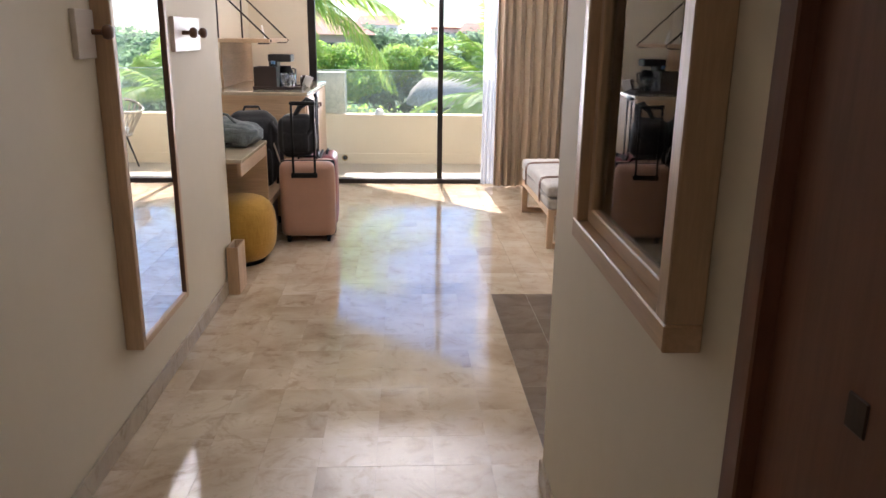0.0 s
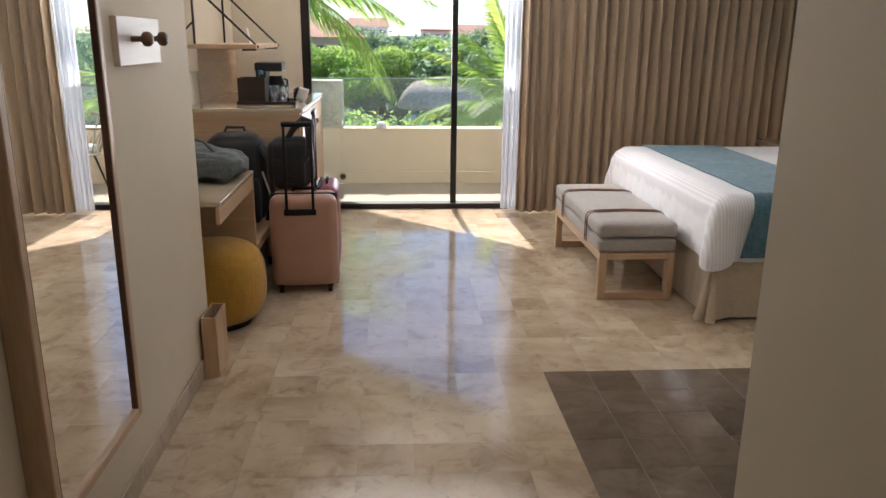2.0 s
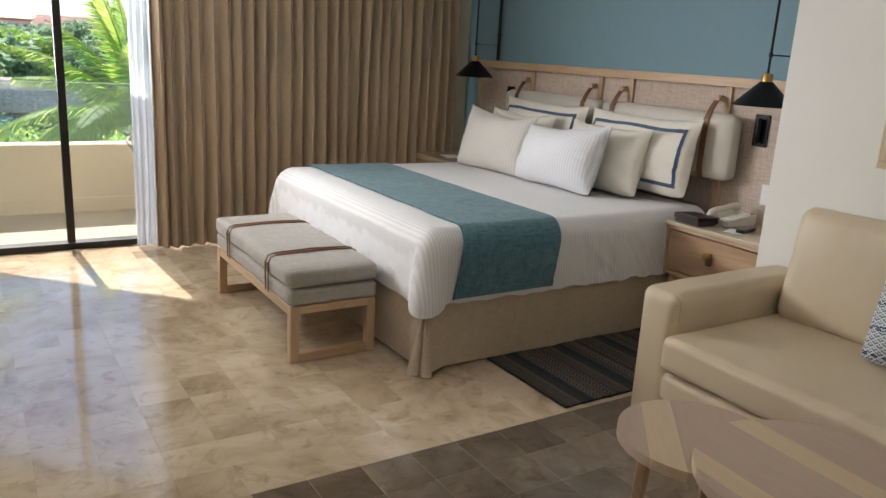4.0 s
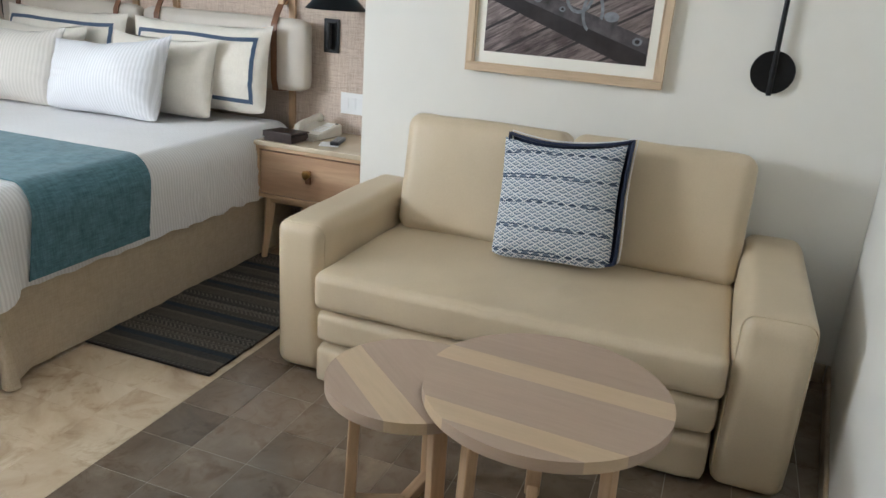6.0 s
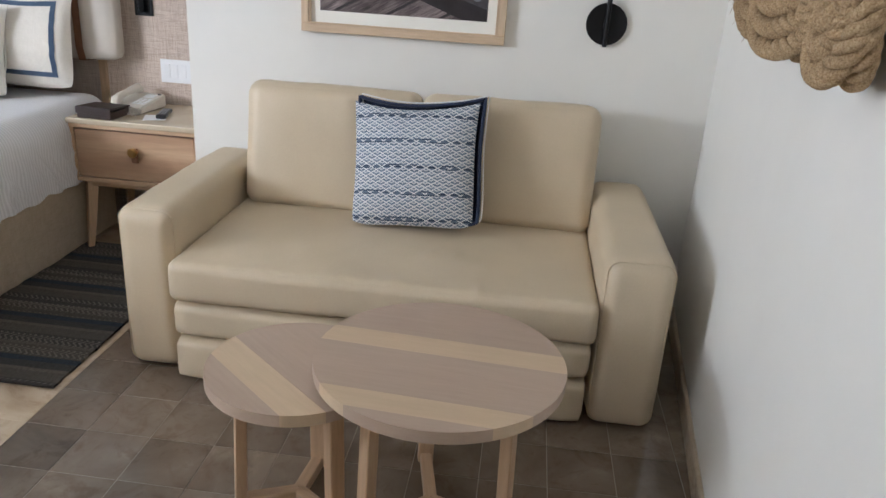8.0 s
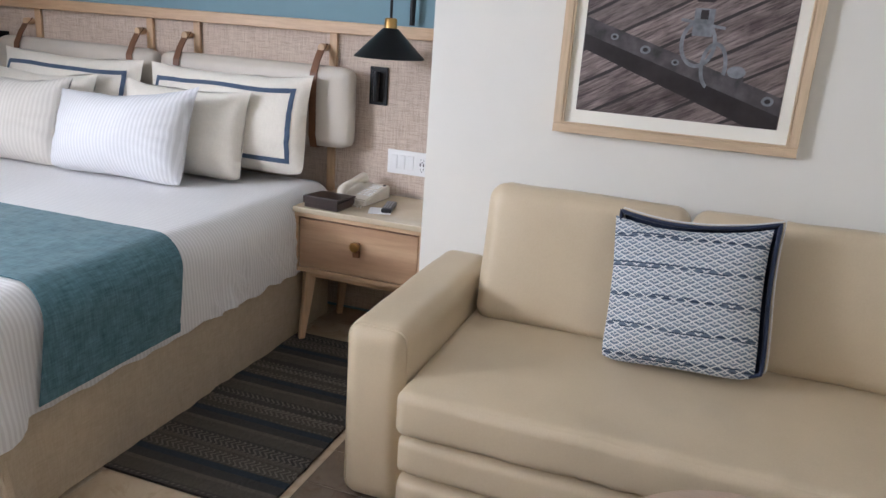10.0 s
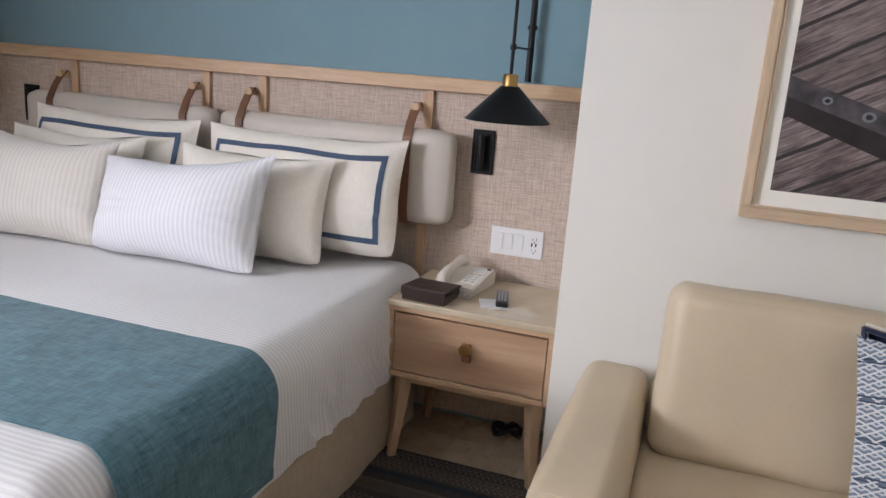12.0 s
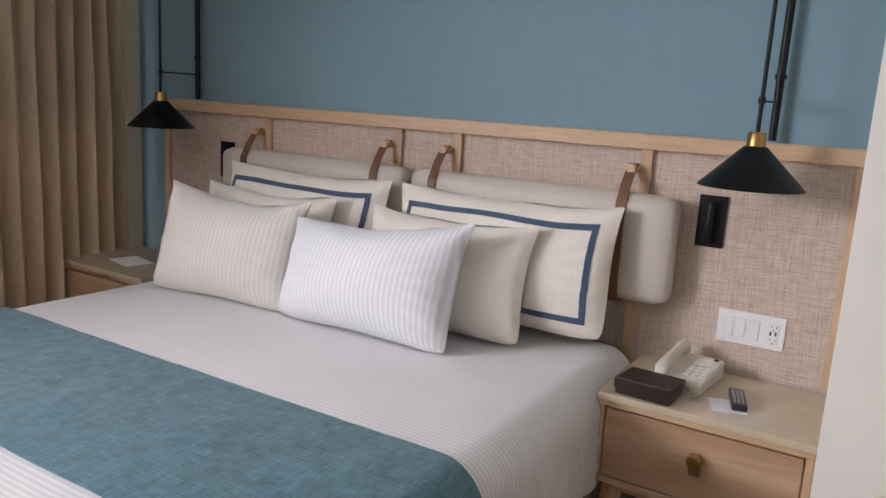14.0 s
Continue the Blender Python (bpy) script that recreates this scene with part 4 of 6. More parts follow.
for r in range(3):
    x = .04 + r * .017
    part("memory_key", box(x - .005, x + .005, -.060, -.006, .028 + (x + .11) * .1545, .0315 + (x + .11) * .1545, .001, 1), M_PLASTIC, ph)
part("lamp_window", box(.086, .098, -.070, -.055, .056, .0625, .001, 1), M_SLOT, ph)
cord = [(-.105 + .02 * math.sin(i * .5) - .0006 * i, .02 - .0018 * i + .005 * math.sin(i * 1.9), .006 + .004 * math.cos(i * 1.9)) for i in range(60)]
part("cord", tube(cord, .0025, 6), M_IVORY, ph, "coiled cord", True, 60)

fo = thing("leather_folder", "dark brown leather stationery box on the nightstand", "folder", pose(3.235, 5.150, NZ, 0, 0, -3))
part("tray", box(-.075, .075, -.085, .085, 0, .034, .004, 2), M_DKLEATHER, fo)
part("lid", box(-.078, .078, -.088, .088, 0, .008, .003, 2), M_DKLEATHER, fo, "dark brown leather lid, slightly ajar").matrix_basis = pose(.002, 0, .0405, 0, 3.2, 0)
part("flap", box(-.083, -.079, -.086, .086, .022, .051, .001, 1), M_DKLEATHER, fo)

nt_ = tagged(part("note_paper", box(-.055, .055, -.05, .05, 0, .0012), M_PAPER), "loose white note card under the remote", "paper")
nt_.matrix_world = pose(3.285, 4.925, NZ, 0, 0, 20)
rm = thing("remote_control", "small black remote control on the nightstand", "remote control", pose(3.335, 4.905, NZ + .0015, 0, 0, 14))
part("body", box(-.080, .080, -.023, .023, 0, .019, .006, 3), M_REMOTE, rm, "", True, 40)
for i in range(9):
    for j in range(3):
        part("button", box(-.058 + i * .0135, -.050 + i * .0135, -.015 + j * .012, -.008 + j * .012, .019, .0205, .0005, 1), M_INK, rm)

p2 = tagged(part("paper_card", box(-.07, .07, -.10, .10, 0, .0012), M_PAPER), "white printed card on the far nightstand", "paper")
p2.matrix_world = pose(3.27, 7.72, NZ, 0, 0, -12)
ck = thing("alarm_clock", "small ivory bedside clock near the curtain", "clock", pose(3.40, 7.50, NZ, 0, 0, 10))
part("body", box(-.03, .03, -.05, .05, 0, .06, .010, 3), M_IVORY, ck, "", True, 40)
part("face", box(-.032, -.030, -.038, .038, .012, .048, .001, 1), M_SLOT, ck, "dark clock face")

cb = [(3.52 + .04 * math.cos(i * .55) + .01 * math.sin(i * 1.7), 4.88 + .06 * math.sin(i * .55), .012 + .05 * abs(math.sin(i * .8))) for i in range(40)]
tagged(part("power_cable", tube(cb, .005, 6), M_REMOTE, None, "", True, 60), "loose coil of black cable under the nightstand", "cable")

# ---------------------------------------------------------------- rug
def rug_mat():
    m, nt, p = nodes_of("striped_woven_rug")
    tc = nt.nodes.new("ShaderNodeTexCoord")
    sep = nt.nodes.new("ShaderNodeSeparateXYZ")
    link(nt, tc.outputs["Object"], sep.inputs[0])

    def math_n(op, a, b_=0.0, c_=None):
        n = nt.nodes.new("ShaderNodeMath")
        n.operation = op
        for i, val in enumerate((a, b_) if c_ is None else (a, b_, c_)):
            if isinstance(val, (int, float)):
                n.inputs[i].default_value = val
            else:
                link(nt, val, n.inputs[i])
        return n.outputs[0]
    x, y = sep.outputs[0], sep.outputs[1]
    bandpos = math_n("FRACT", math_n("MULTIPLY", x, 3.3))
    bands = nt.nodes.new("ShaderNodeValToRGB")
    bands.color_ramp.interpolation = "CONSTANT"
    els = bands.color_ramp.elements
    stops = [(0, (.030, .040, .050)), (.10, (.075, .065, .055)), (.34, (.10, .087, .072)), (.40, (.055, .050, .046)), (.62, (.085, .075, .063)), (.80, (.11, .095, .078)), (.86, (.05, .048, .046))]
    while len(els) < len(stops):
        els.new(.5)
    for e, (pp, c) in zip(els, stops):
        e.position, e.color = pp, (*c, 1)
    link(nt, bandpos, bands.inputs[0])
    zig = math_n("ABSOLUTE", math_n("SUBTRACT", math_n("FRACT", math_n("MULTIPLY", x, 24)), .5))
    lines = math_n("FRACT", math_n("ADD", math_n("MULTIPLY", y, 44), math_n("MULTIPLY", zig, 2.0)))
    ln = math_n("LESS_THAN", lines, .38)
    inband = math_n("MULTIPLY", math_n("GREATER_THAN", bandpos, .12), math_n("LESS_THAN", bandpos, .60))
    gate = math_n("GREATER_THAN", math_n("SINE", math_n("MULTIPLY", x, 75.4)), -.55)
    fac = math_n("MULTIPLY", math_n("MULTIPLY", ln, inband), math_n("MULTIPLY", gate, .5))
    weave = noise_node(nt, coords(nt, (60, 400, 60)), 1, 3)
    c1 = mixc(nt, fac, bands.outputs[0], (.23, .20, .16))
    c2 = mixc(nt, .8, c1, weave.outputs[0], "OVERLAY")
    link(nt, c2, p.inputs["Base Color"])
    p.inputs["Roughness"].default_value = .95
    p.inputs["Specular IOR Level"].default_value = .1
    h = math_n("ADD", fac, weave.outputs[0])
    bump(nt, p, h, .7, .004)
    return m


def rug_sheet():
    def f(u, v):
        x = 1.985 + u * 1.24 + .004 * noise.noise(Vector((v * 30, u * 8, 1)))
        y = 4.70 + v * .60 + .004 * noise.noise(Vector((u * 25, v * 9, 4)))
        return (x, y, .012 + .0015 * noise.noise(Vector((u * 12, v * 8, 2))))
    return grid_sheet(f, 60, 30, thick=.010)


tagged(part("rug", rug_sheet(), rug_mat(), None, "", True, 60), "dark grey-brown woven bedside rug with herringbone bands", "rug")

# ---------------------------------------------------------------- throw cushion
def cushion_mat():
    m, nt, p = nodes_of("zigzag_woven_cushion")
    tc = nt.nodes.new("ShaderNodeTexCoord")
    sep = nt.nodes.new("ShaderNodeSeparateXYZ")
    link(nt, tc.outputs["Object"], sep.inputs[0])
    nz = noise_node(nt, tc.outputs["Object"], 25, 2)

    def mn(op, a, b_=0.0):
        n = nt.nodes.new("ShaderNodeMath")
        n.operation = op
        for i, val in enumerate((a, b_)):
            if isinstance(val, (int, float)):
                n.inputs[i].default_value = val
            else:
                link(nt, val, n.inputs[i])
        return n.outputs[0]
    x, z = sep.outputs[0], sep.outputs[2]
    wide = mn("ABSOLUTE", mn("SUBTRACT", mn("FRACT", mn("MULTIPLY", x, 24.0)), .5))       # 0 to .5, one diamond wide
    slim = mn("ABSOLUTE", mn("SUBTRACT", mn("FRACT", mn("MULTIPLY", x, 48.0)), .5))
    wob = mn("MULTIPLY", nz.outputs[0], .10)

    def band(freq, zig, sign, half, shift=0.0):
        ph = mn("ADD", mn("ADD" if sign > 0 else "SUBTRACT", mn("ADD", mn("MULTIPLY", z, freq), shift), zig), wob)
        return mn("LESS_THAN", mn("ABSOLUTE", mn("SUBTRACT", mn("FRACT", ph), .5)), half)
    repeat = mn("FRACT", mn("ADD", mn("MULTIPLY", z, 10.5), .62))                             # the whole set of rows
    from_mid = mn("ABSOLUTE", mn("SUBTRACT", repeat, .5))
    lattice = mn("MAXIMUM", band(42, wide, 1, .085), band(42, wide, -1, .085))
    inner = mn("MULTIPLY", band(84, slim, 1, .20), mn("GREATER_THAN", from_mid, .08))
    white = mn("MAXIMUM", lattice, mn("MULTIPLY", inner, .80))
    rows = ramp(nt, from_mid, [(0, (.03, .05, .085)), (.035, (.05, .07, .11)), (.05, (.19, .23, .29)), (.12, (.19, .23, .29)), (.15, (.06, .08, .12)), (.19, (.24, .29, .35)), (.30, (.22, .27, .33)), (.36, (.11, .14, .19)), (.42, (.24, .29, .35)), (.5, (.13, .16, .21))])
    long_noise = noise_node(nt, coords(nt, (9, 9, 40)), 1, 2)
    faded = ramp(nt, long_noise.outputs[0], [(.40, (0, 0, 0)), (.56, (.55, .55, .55))])
    blue = mixc(nt, faded.outputs[0], rows.outputs[0], (.20, .25, .32))
    solid = mn("MULTIPLY", mn("LESS_THAN", mn("ABSOLUTE", mn("SUBTRACT", from_mid, .065)), .022), mn("GREATER_THAN", long_noise.outputs[0], .50))
    c1 = mixc(nt, white, blue, (.69, .70, .70))
    c2 = mixc(nt, solid, c1, (.05, .07, .11))
    weave = noise_node(nt, coords(nt, (500, 60, 60)), 1, 2)
    link(nt, mixc(nt, .3, c2, weave.outputs[0], "OVERLAY"), p.inputs["Base Color"])
    p.inputs["Roughness"].default_value = .9
    p.inputs["Specular IOR Level"].default_value = .2
    bump(nt, p, mn("ADD", white, weave.outputs[0]), .4, .002)
    return m


CW = .475
M_DEEPNAVY = fabric("deep_navy_cloth", (.016, .024, .055), (.030, .042, .085), 300, .8, .2)
cu = thing("throw_cushion", "blue and white zigzag woven cushion with navy piping", "cushion", pose(2.655, 3.605, .702, 0, 0, -90 - 5) @ pose(0, 0, 0, -20, 0, 0) @ pose(0, 0, 0, 0, -4.5, 0))
for nm, keep_front, mt, lb in (("front_panel", True, cushion_mat(), "zigzag woven front"), ("back_panel", False, M_DEEPNAVY, "navy cloth back")):
    b = pillow_bm(CW if keep_front else CW + .012, CW if keep_front else CW + .012, .17 if keep_front else .13, 12, n=44, sag=.006, tips=.125)
    bmesh.ops.delete(b, geom=[f for f in b.faces if (f.calc_center_median().y < .0) != keep_front], context="FACES")
    for v in b.verts:
        v.co += Vector((0, 0, 0)) if keep_front else Vector((.020, .012, .018))
    part(nm, b, mt, cu, lb, True, 80)


def rim(size, y):
    pts = []
    for k in range(160):
        s = k / 160 * 4
        i, w = int(s), s - int(s)
        u, v = [(-1 + 2 * w, -1), (1, -1 + 2 * w), (1 - 2 * w, 1), (-1, 1 - 2 * w)][i]
        q = pillow_at(u, v, -1, size, size, .13, 12, .006, .008, .125)
        pts.append((q.x, y, q.z))
    return pts + [pts[0]]


part("flange", tube([(x + .017, y, z + .015) for x, y, z in rim(CW + .004, .008)], .014, 8, None, True, .5), M_DEEPNAVY, cu, "navy flange", True, 80)
part("edge_cord", tube([(x + .027, y, z + .025) for x, y, z in rim(CW + .010, .016)], .003, 6), M_LINEN, cu, "thin white edge cord", True, 80)

# ---------------------------------------------------------------- framed photograph over the sofa
def photo_mat():
    """Weathered dock boards seen at a slant, in muted brown-greys."""
    m, nt, p = nodes_of("dock_photo")
    v = coords(nt, (1, 1, 1), (radians(29), 0, 0))

    def stretched(sc):
        mp = nt.nodes.new("ShaderNodeMapping")
        mp.inputs["Scale"].default_value = sc
        link(nt, v, mp.inputs["Vector"])
        return mp.outputs[0]
    sep = nt.nodes.new("ShaderNodeSeparateXYZ")
    link(nt, v, sep.inputs[0])

    def mn(op, a, b_=0.0):
        n = nt.nodes.new("ShaderNodeMath")
        n.operation = op
        for i, val in enumerate((a, b_)):
            if isinstance(val, (int, float)):
                n.inputs[i].default_value = val
            else:
                link(nt, val, n.inputs[i])
        return n.outputs[0]
    warp = noise_node(nt, stretched((1, 6, 25)), 1, 3)
    zz = mn("ADD", mn("MULTIPLY", sep.outputs[2], 9.5), mn("MULTIPLY", warp.outputs[0], .07))
    gap = mn("LESS_THAN", mn("FRACT", zz), .10)
    wn_ = nt.nodes.new("ShaderNodeTexWhiteNoise")
    wn_.noise_dimensions = "1D"
    link(nt, mn("FLOOR", zz), wn_.inputs["W"])
    grain = noise_node(nt, stretched((1, 7, 110)), 1, 6, .75, .3)
    big = noise_node(nt, stretched((1, 5, 9)), 1, 4)
    col = ramp(nt, grain.outputs[0], [(.36, (.075, .058, .058)), (.48, (.22, .175, .17)), (.62, (.36, .30, .285)), (.78, (.50, .44, .41))])
    tone = ramp(nt, wn_.outputs[0], [(0, (.72, .72, .72)), (1, (1, 1, 1))])
    sh = ramp(nt, big.outputs[0], [(.33, (.40, .37, .38)), (.52, (1, 1, 1))])
    c = mixc(nt, 1, mixc(nt, 1, col.outputs[0], tone.outputs[0], "MULTIPLY"), sh.outputs[0], "MULTIPLY")
    link(nt, mixc(nt, gap, c, (.035, .028, .03)), p.inputs["Base Color"])
    p.inputs["Roughness"].default_value = .45
    return m


M_PHOTO_D = plain("photo_dark_print", (.028, .022, .025), .45, 0, .4, 14, 0, 90)
M_PHOTO_M = plain("photo_grey_print", (.085, .078, .084), .45, 0, .6, 20, 0, 90)
M_PHOTO_L = plain("photo_pale_print", (.22, .24, .27), .45, 0, .4, 30, 0, 90)
M_MATBOARD = plain("cream_mat_board", (.90, .88, .80), .8, 0, .03, 5, .03, 150)
M_PALEOAK_Y = wood("pale_picture_oak", (.62, .47, .31), (.76, .60, .42), "y", .5)
M_PALEOAK_Z = wood("pale_picture_oak_upright", (.62, .47, .31), (.76, .60, .42), "z", .5)
PY0, PY1, PZ0, PZ1 = 3.325, 4.157, 1.113, 2.13
fr = thing("framed_picture", "oak framed photograph of a ship's block on dock boards", "picture", pose(PX - .002, (PY0 + PY1) / 2, PZ0))
hw, hh = (PY1 - PY0) / 2, PZ1 - PZ0
FW = .038


def frame_bar(upright, a, sgn, l0, l1):
    """Outer lip, sunk groove and inner bar; a is the outer edge, sgn points inwards."""
    b = bmesh.new()
    for w0, w1, d in ((0, FW - .008, .034), (FW - .008, FW - .0055, .029), (FW - .0055, FW, .031)):
        e0, e1 = sorted((a + sgn * w0, a + sgn * w1))
        if upright:
            box(-d, 0, e0, e1, l0, l1, .0012, 1, b)
        else:
            box(-d, 0, l0, l1, e0, e1, .0012, 1, b)
    return b


part("frame_rail", frame_bar(False, 0, 1, -hw, hw), M_PALEOAK_Y, fr)
part("frame_rail", frame_bar(False, hh, -1, -hw, hw), M_PALEOAK_Y, fr)
part("frame_stile", frame_bar(True, -hw, 1, FW, hh - FW), M_PALEOAK_Z, fr)
part("frame_stile", frame_bar(True, hw, -1, FW, hh - FW), M_PALEOAK_Z, fr)
part("mat_board", box(-.016, -.006, -hw + FW, hw - FW, FW, hh - FW), M_MATBOARD, fr, "cream mat board")
pz0, pz1, pyh = .085, hh - .085, hw - .075
photo = part("photo", box(-.0175, -.016, -pyh, pyh, pz0, pz1), photo_mat(), fr, "brown-grey photograph of weathered boards")


def flat(poly, x, mat, name, parent, thick=.0008, label=""):
    b = bmesh.new()
    f = b.faces.new([b.verts.new((x, y, z)) for y, z in poly])
    e = bmesh.ops.extrude_face_region(b, geom=[f])
    bmesh.ops.translate(b, verts=[v for v in e["geom"] if isinstance(v, bmesh.types.BMVert)], vec=(-thick, 0, 0))
    return part(name, b, mat, parent, label)


# printed shapes of the photograph: metal rail, block, shackle and bolts (y grows towards the bed)
flat([(.338, .30), (.338, .352), (-.338, .130), (-.338, .086), (-.24, .086)], -.0172, M_PHOTO_D, "printed_shadow", fr, .0006)
flat([(.338, .352), (.338, .410), (-.338, .190), (-.338, .130)], -.0176, M_PHOTO_M, "printed_rail", fr, .0006, "grey metal rail in the photograph")
blk = [(-.055 + .14 * math.cos(math.pi * k / 14), .68 + .12 * math.sin(math.pi * k / 14)) for k in range(15)]
blk += [(-.175, .62), (-.130, .555), (-.105, .505), (-.075, .480), (-.025, .480), (.0, .505), (.03, .555), (.068, .62)]
flat(blk, -.0183, M_PHOTO_D, "printed_block", fr, .0006, "dark pulley block in the photograph")
flat([(-.02, .46), (-.085, .46), (-.085, .37), (-.02, .37)], -.0190, M_PHOTO_L, "printed_plate", fr, .0006)


def ring_flat(cy, cz, ry, rz, w, x, mat, name, a0=0, a1=360):
    n = 28
    b = bmesh.new()
    out, inn = [], []
    for k in range(n + 1):
        a = radians(a0 + (a1 - a0) * k / n)
        out.append(b.verts.new((x, cy + ry * math.cos(a), cz + rz * math.sin(a))))
        inn.append(b.verts.new((x, cy + (ry - w) * math.cos(a), cz + (rz - w) * math.sin(a))))
    for k in range(n):
        b.faces.new((out[k], out[k + 1], inn[k + 1], inn[k]))
    return part(name, b, mat, fr)


ring_flat(-.045, .345, .060, .080, .013, -.0197, M_PHOTO_L, "printed_shackle", 120, 430)
ring_flat(-.105, .275, .045, .080, .013, -.0203, M_PHOTO_L, "printed_ring", -70, 200)
for cy, cz, r in ((-.05, .52, .026), (.235, .348, .014), (.125, .312, .018), (.02, .278, .013), (-.295, .176, .020)):
    flat([(cy + r * math.cos(2 * math.pi * k / 18), cz + r * .8 * math.sin(2 * math.pi * k / 18)) for k in range(18)], -.0192, M_PHOTO_L, "printed_bolt", fr, .0005)
    flat([(cy + r * .5 * math.cos(2 * math.pi * k / 12), cz + r * .4 * math.sin(2 * math.pi * k / 12)) for k in range(12)], -.0199, M_PHOTO_D, "printed_bolt_slot", fr, .0004)
flat([(-.160, .205), (-.205, .198), (-.208, .250), (-.157, .258)], -.0198, M_PHOTO_M, "printed_cap", fr, .0004)
flat([(-.182 + .030 * math.cos(2 * math.pi * k / 20), .262 + .020 * math.sin(2 * math.pi * k / 20)) for k in range(20)], -.0204, M_PHOTO_L, "printed_cap_top", fr, .0004)
flat([(-.065, .455), (-.040, .455), (-.040, .425), (-.065, .425)], -.0198, M_PHOTO_D, "printed_plate_slot", fr, .0004)
flat([(.02, .425), (-.125, .405), (-.125, .395), (.02, .415)], -.0202, M_PHOTO_L, "printed_pin", fr, .0004)

# wall sconce
sc = thing("wall_sconce", "black wall sconce with round back plate and upright tube", "wall lamp", pose(PX, 2.93, 1.222))
b = lathe([(0, 0), (.077, 0), (.080, .003), (.080, .016), (.077, .019), (0, .019)], 36)
pl = part("back_plate", b, M_BLACK, sc, "round black back plate", True, 40)
pl.matrix_basis = pose(0, 0, 0, 0, -90, 0)
part("tube", tube([(-.032, 0, -.085), (-.032, 0, .80)], .0095, 12), M_BLACK, sc, "upright black tube", True, 40)
part("clamp", box(-.036, -.018, -.012, .012, -.012, .012, .003, 1), M_BLACK, sc)
part("lamp_head", tube([(-.032, 0, .80), (-.07, 0, .86), (-.12, 0, .86)], [.0095, .02, .03], 14), M_BLACK, sc, "", True, 40)

# ---------------------------------------------------------------- rope knot on the wall

def rope_mat():
    m, nt, p = nodes_of("manila_rope")
    v = coords(nt)
    f1 = noise_node(nt, v, 260, 4, .75, .3)
    f2 = noise_node(nt, v, 18, 3)
    c1 = ramp(nt, f1.outputs[0], [(.3, (.19, .12, .06)), (.55, (.44, .315, .18)), (.75, (.60, .465, .30))])
    c2 = ramp(nt, f2.outputs[0], [(.3, (.78, .76, .72)), (.7, (1, 1, 1))])
    link(nt, mixc(nt, .7, c1.outputs[0], c2.outputs[0], "MULTIPLY"), p.inputs["Base Color"])
    p.inputs["Roughness"].default_value = .95
    p.inputs["Specular IOR Level"].default_value = .1
    bump(nt, p, f1.outputs[0], .35, .003)
    return m


M_ROPE = rope_mat()


def rope_strand(center, n, r, pitch):
    """Three twisted plies along a closed centre line."""
    pts = [Vector(center(k / n)) for k in range(n)]
    L = sum((pts[(k + 1) % n] - pts[k]).length for k in range(n))
    turns = round(L / pitch)
    bm_all = bmesh.new()
    frames = []
    for k in range(n):
        d = (pts[(k + 1) % n] - pts[k - 1]).normalized()
        s = d.cross(Vector((0, 1, 0))).normalized()
        frames.append((s, d.cross(s)))
    for ply in range(3):
        line = []
        for k in range(n + 1):
            s, o = frames[k % n]
            a = 2 * math.pi * (turns * k / n + ply / 3)
            line.append(pts[k % n] + r * .58 * (math.cos(a) * s + math.sin(a) * o))
        tube(line, r * .46, 7, bm_all, False)
    return bm_all


kn = thing("rope_knot", "large knotted natural rope wall ornament", "wall ornament", pose(1.63, 2.626, 1.585, 0, 0, SOFA_TURN))


def knot_line(t, off, turn=0.0, deep=.072):
    a = 2 * math.pi * t
    A, B = .46, .215
    x, z = A * math.sin(2 * a), B * math.sin(3 * a + turn)
    dx, dz = 2 * A * math.cos(2 * a), 3 * B * math.cos(3 * a + turn)
    l = math.hypot(dx, dz) + 1e-6
    return (x - dz / l * off, deep + .036 * math.sin(5 * a + .4) + .010 * math.cos(off * 70), z + dx / l * off)


for off in (-.063, -.021, .021, .063):
    part("rope_strand", rope_strand(lambda t, o=off: knot_line(t, o), 1200, .0225, .085), M_ROPE, kn, "", True, 80)
for off in (-.063, -.021, .021, .063):
    part("rope_strand", rope_strand(lambda t, o=off: knot_line(t, o, 1.57, .058), 1200, .0225, .085), M_ROPE, kn, "", True, 80)
fuzz = bmesh.new()
rnd_f = random.Random(8)
for _ in range(260):
    q = Vector(knot_line(rnd_f.random(), rnd_f.uniform(-.07, .07))) + Vector((0, .014, 0))
    d = Vector((rnd_f.uniform(-1, 1), rnd_f.uniform(.2, 1), rnd_f.uniform(-1, .6))).normalized()
    l = rnd_f.uniform(.02, .05)
    tube([q, q + d * l * .5, q + d * l + Vector((0, 0, -.008))], .0005, 3, fuzz, False)
part("loose_fibres", fuzz, M_ROPE, kn, "", True, 80)


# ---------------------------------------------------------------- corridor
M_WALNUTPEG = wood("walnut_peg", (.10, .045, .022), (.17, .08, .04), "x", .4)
M_PALEPLATE = wood("pale_plate", (.62, .54, .46), (.70, .62, .54), "y", .4, 1.0, .5, .2)
mi = thing("wall_mirror", "tall oak framed mirror on the corridor wall", "mirror", pose(LX, 3.118, .326))
MW, MH, MD, MF = .615, 1.75, .066, .030
part("frame_stile", box(0, MD, 0, MF, 0, MH, .003, 1), M_OAKZ, mi)
part("frame_stile", box(0, MD, MW - MF, MW, 0, MH, .003, 1), M_OAKZ, mi)
part("frame_rail", box(0, MD, MF, MW - MF, 0, MF, .003, 1), M_OAK, mi)
part("frame_rail", box(0, MD, MF, MW - MF, MH - MF, MH, .003, 1), M_OAK, mi)
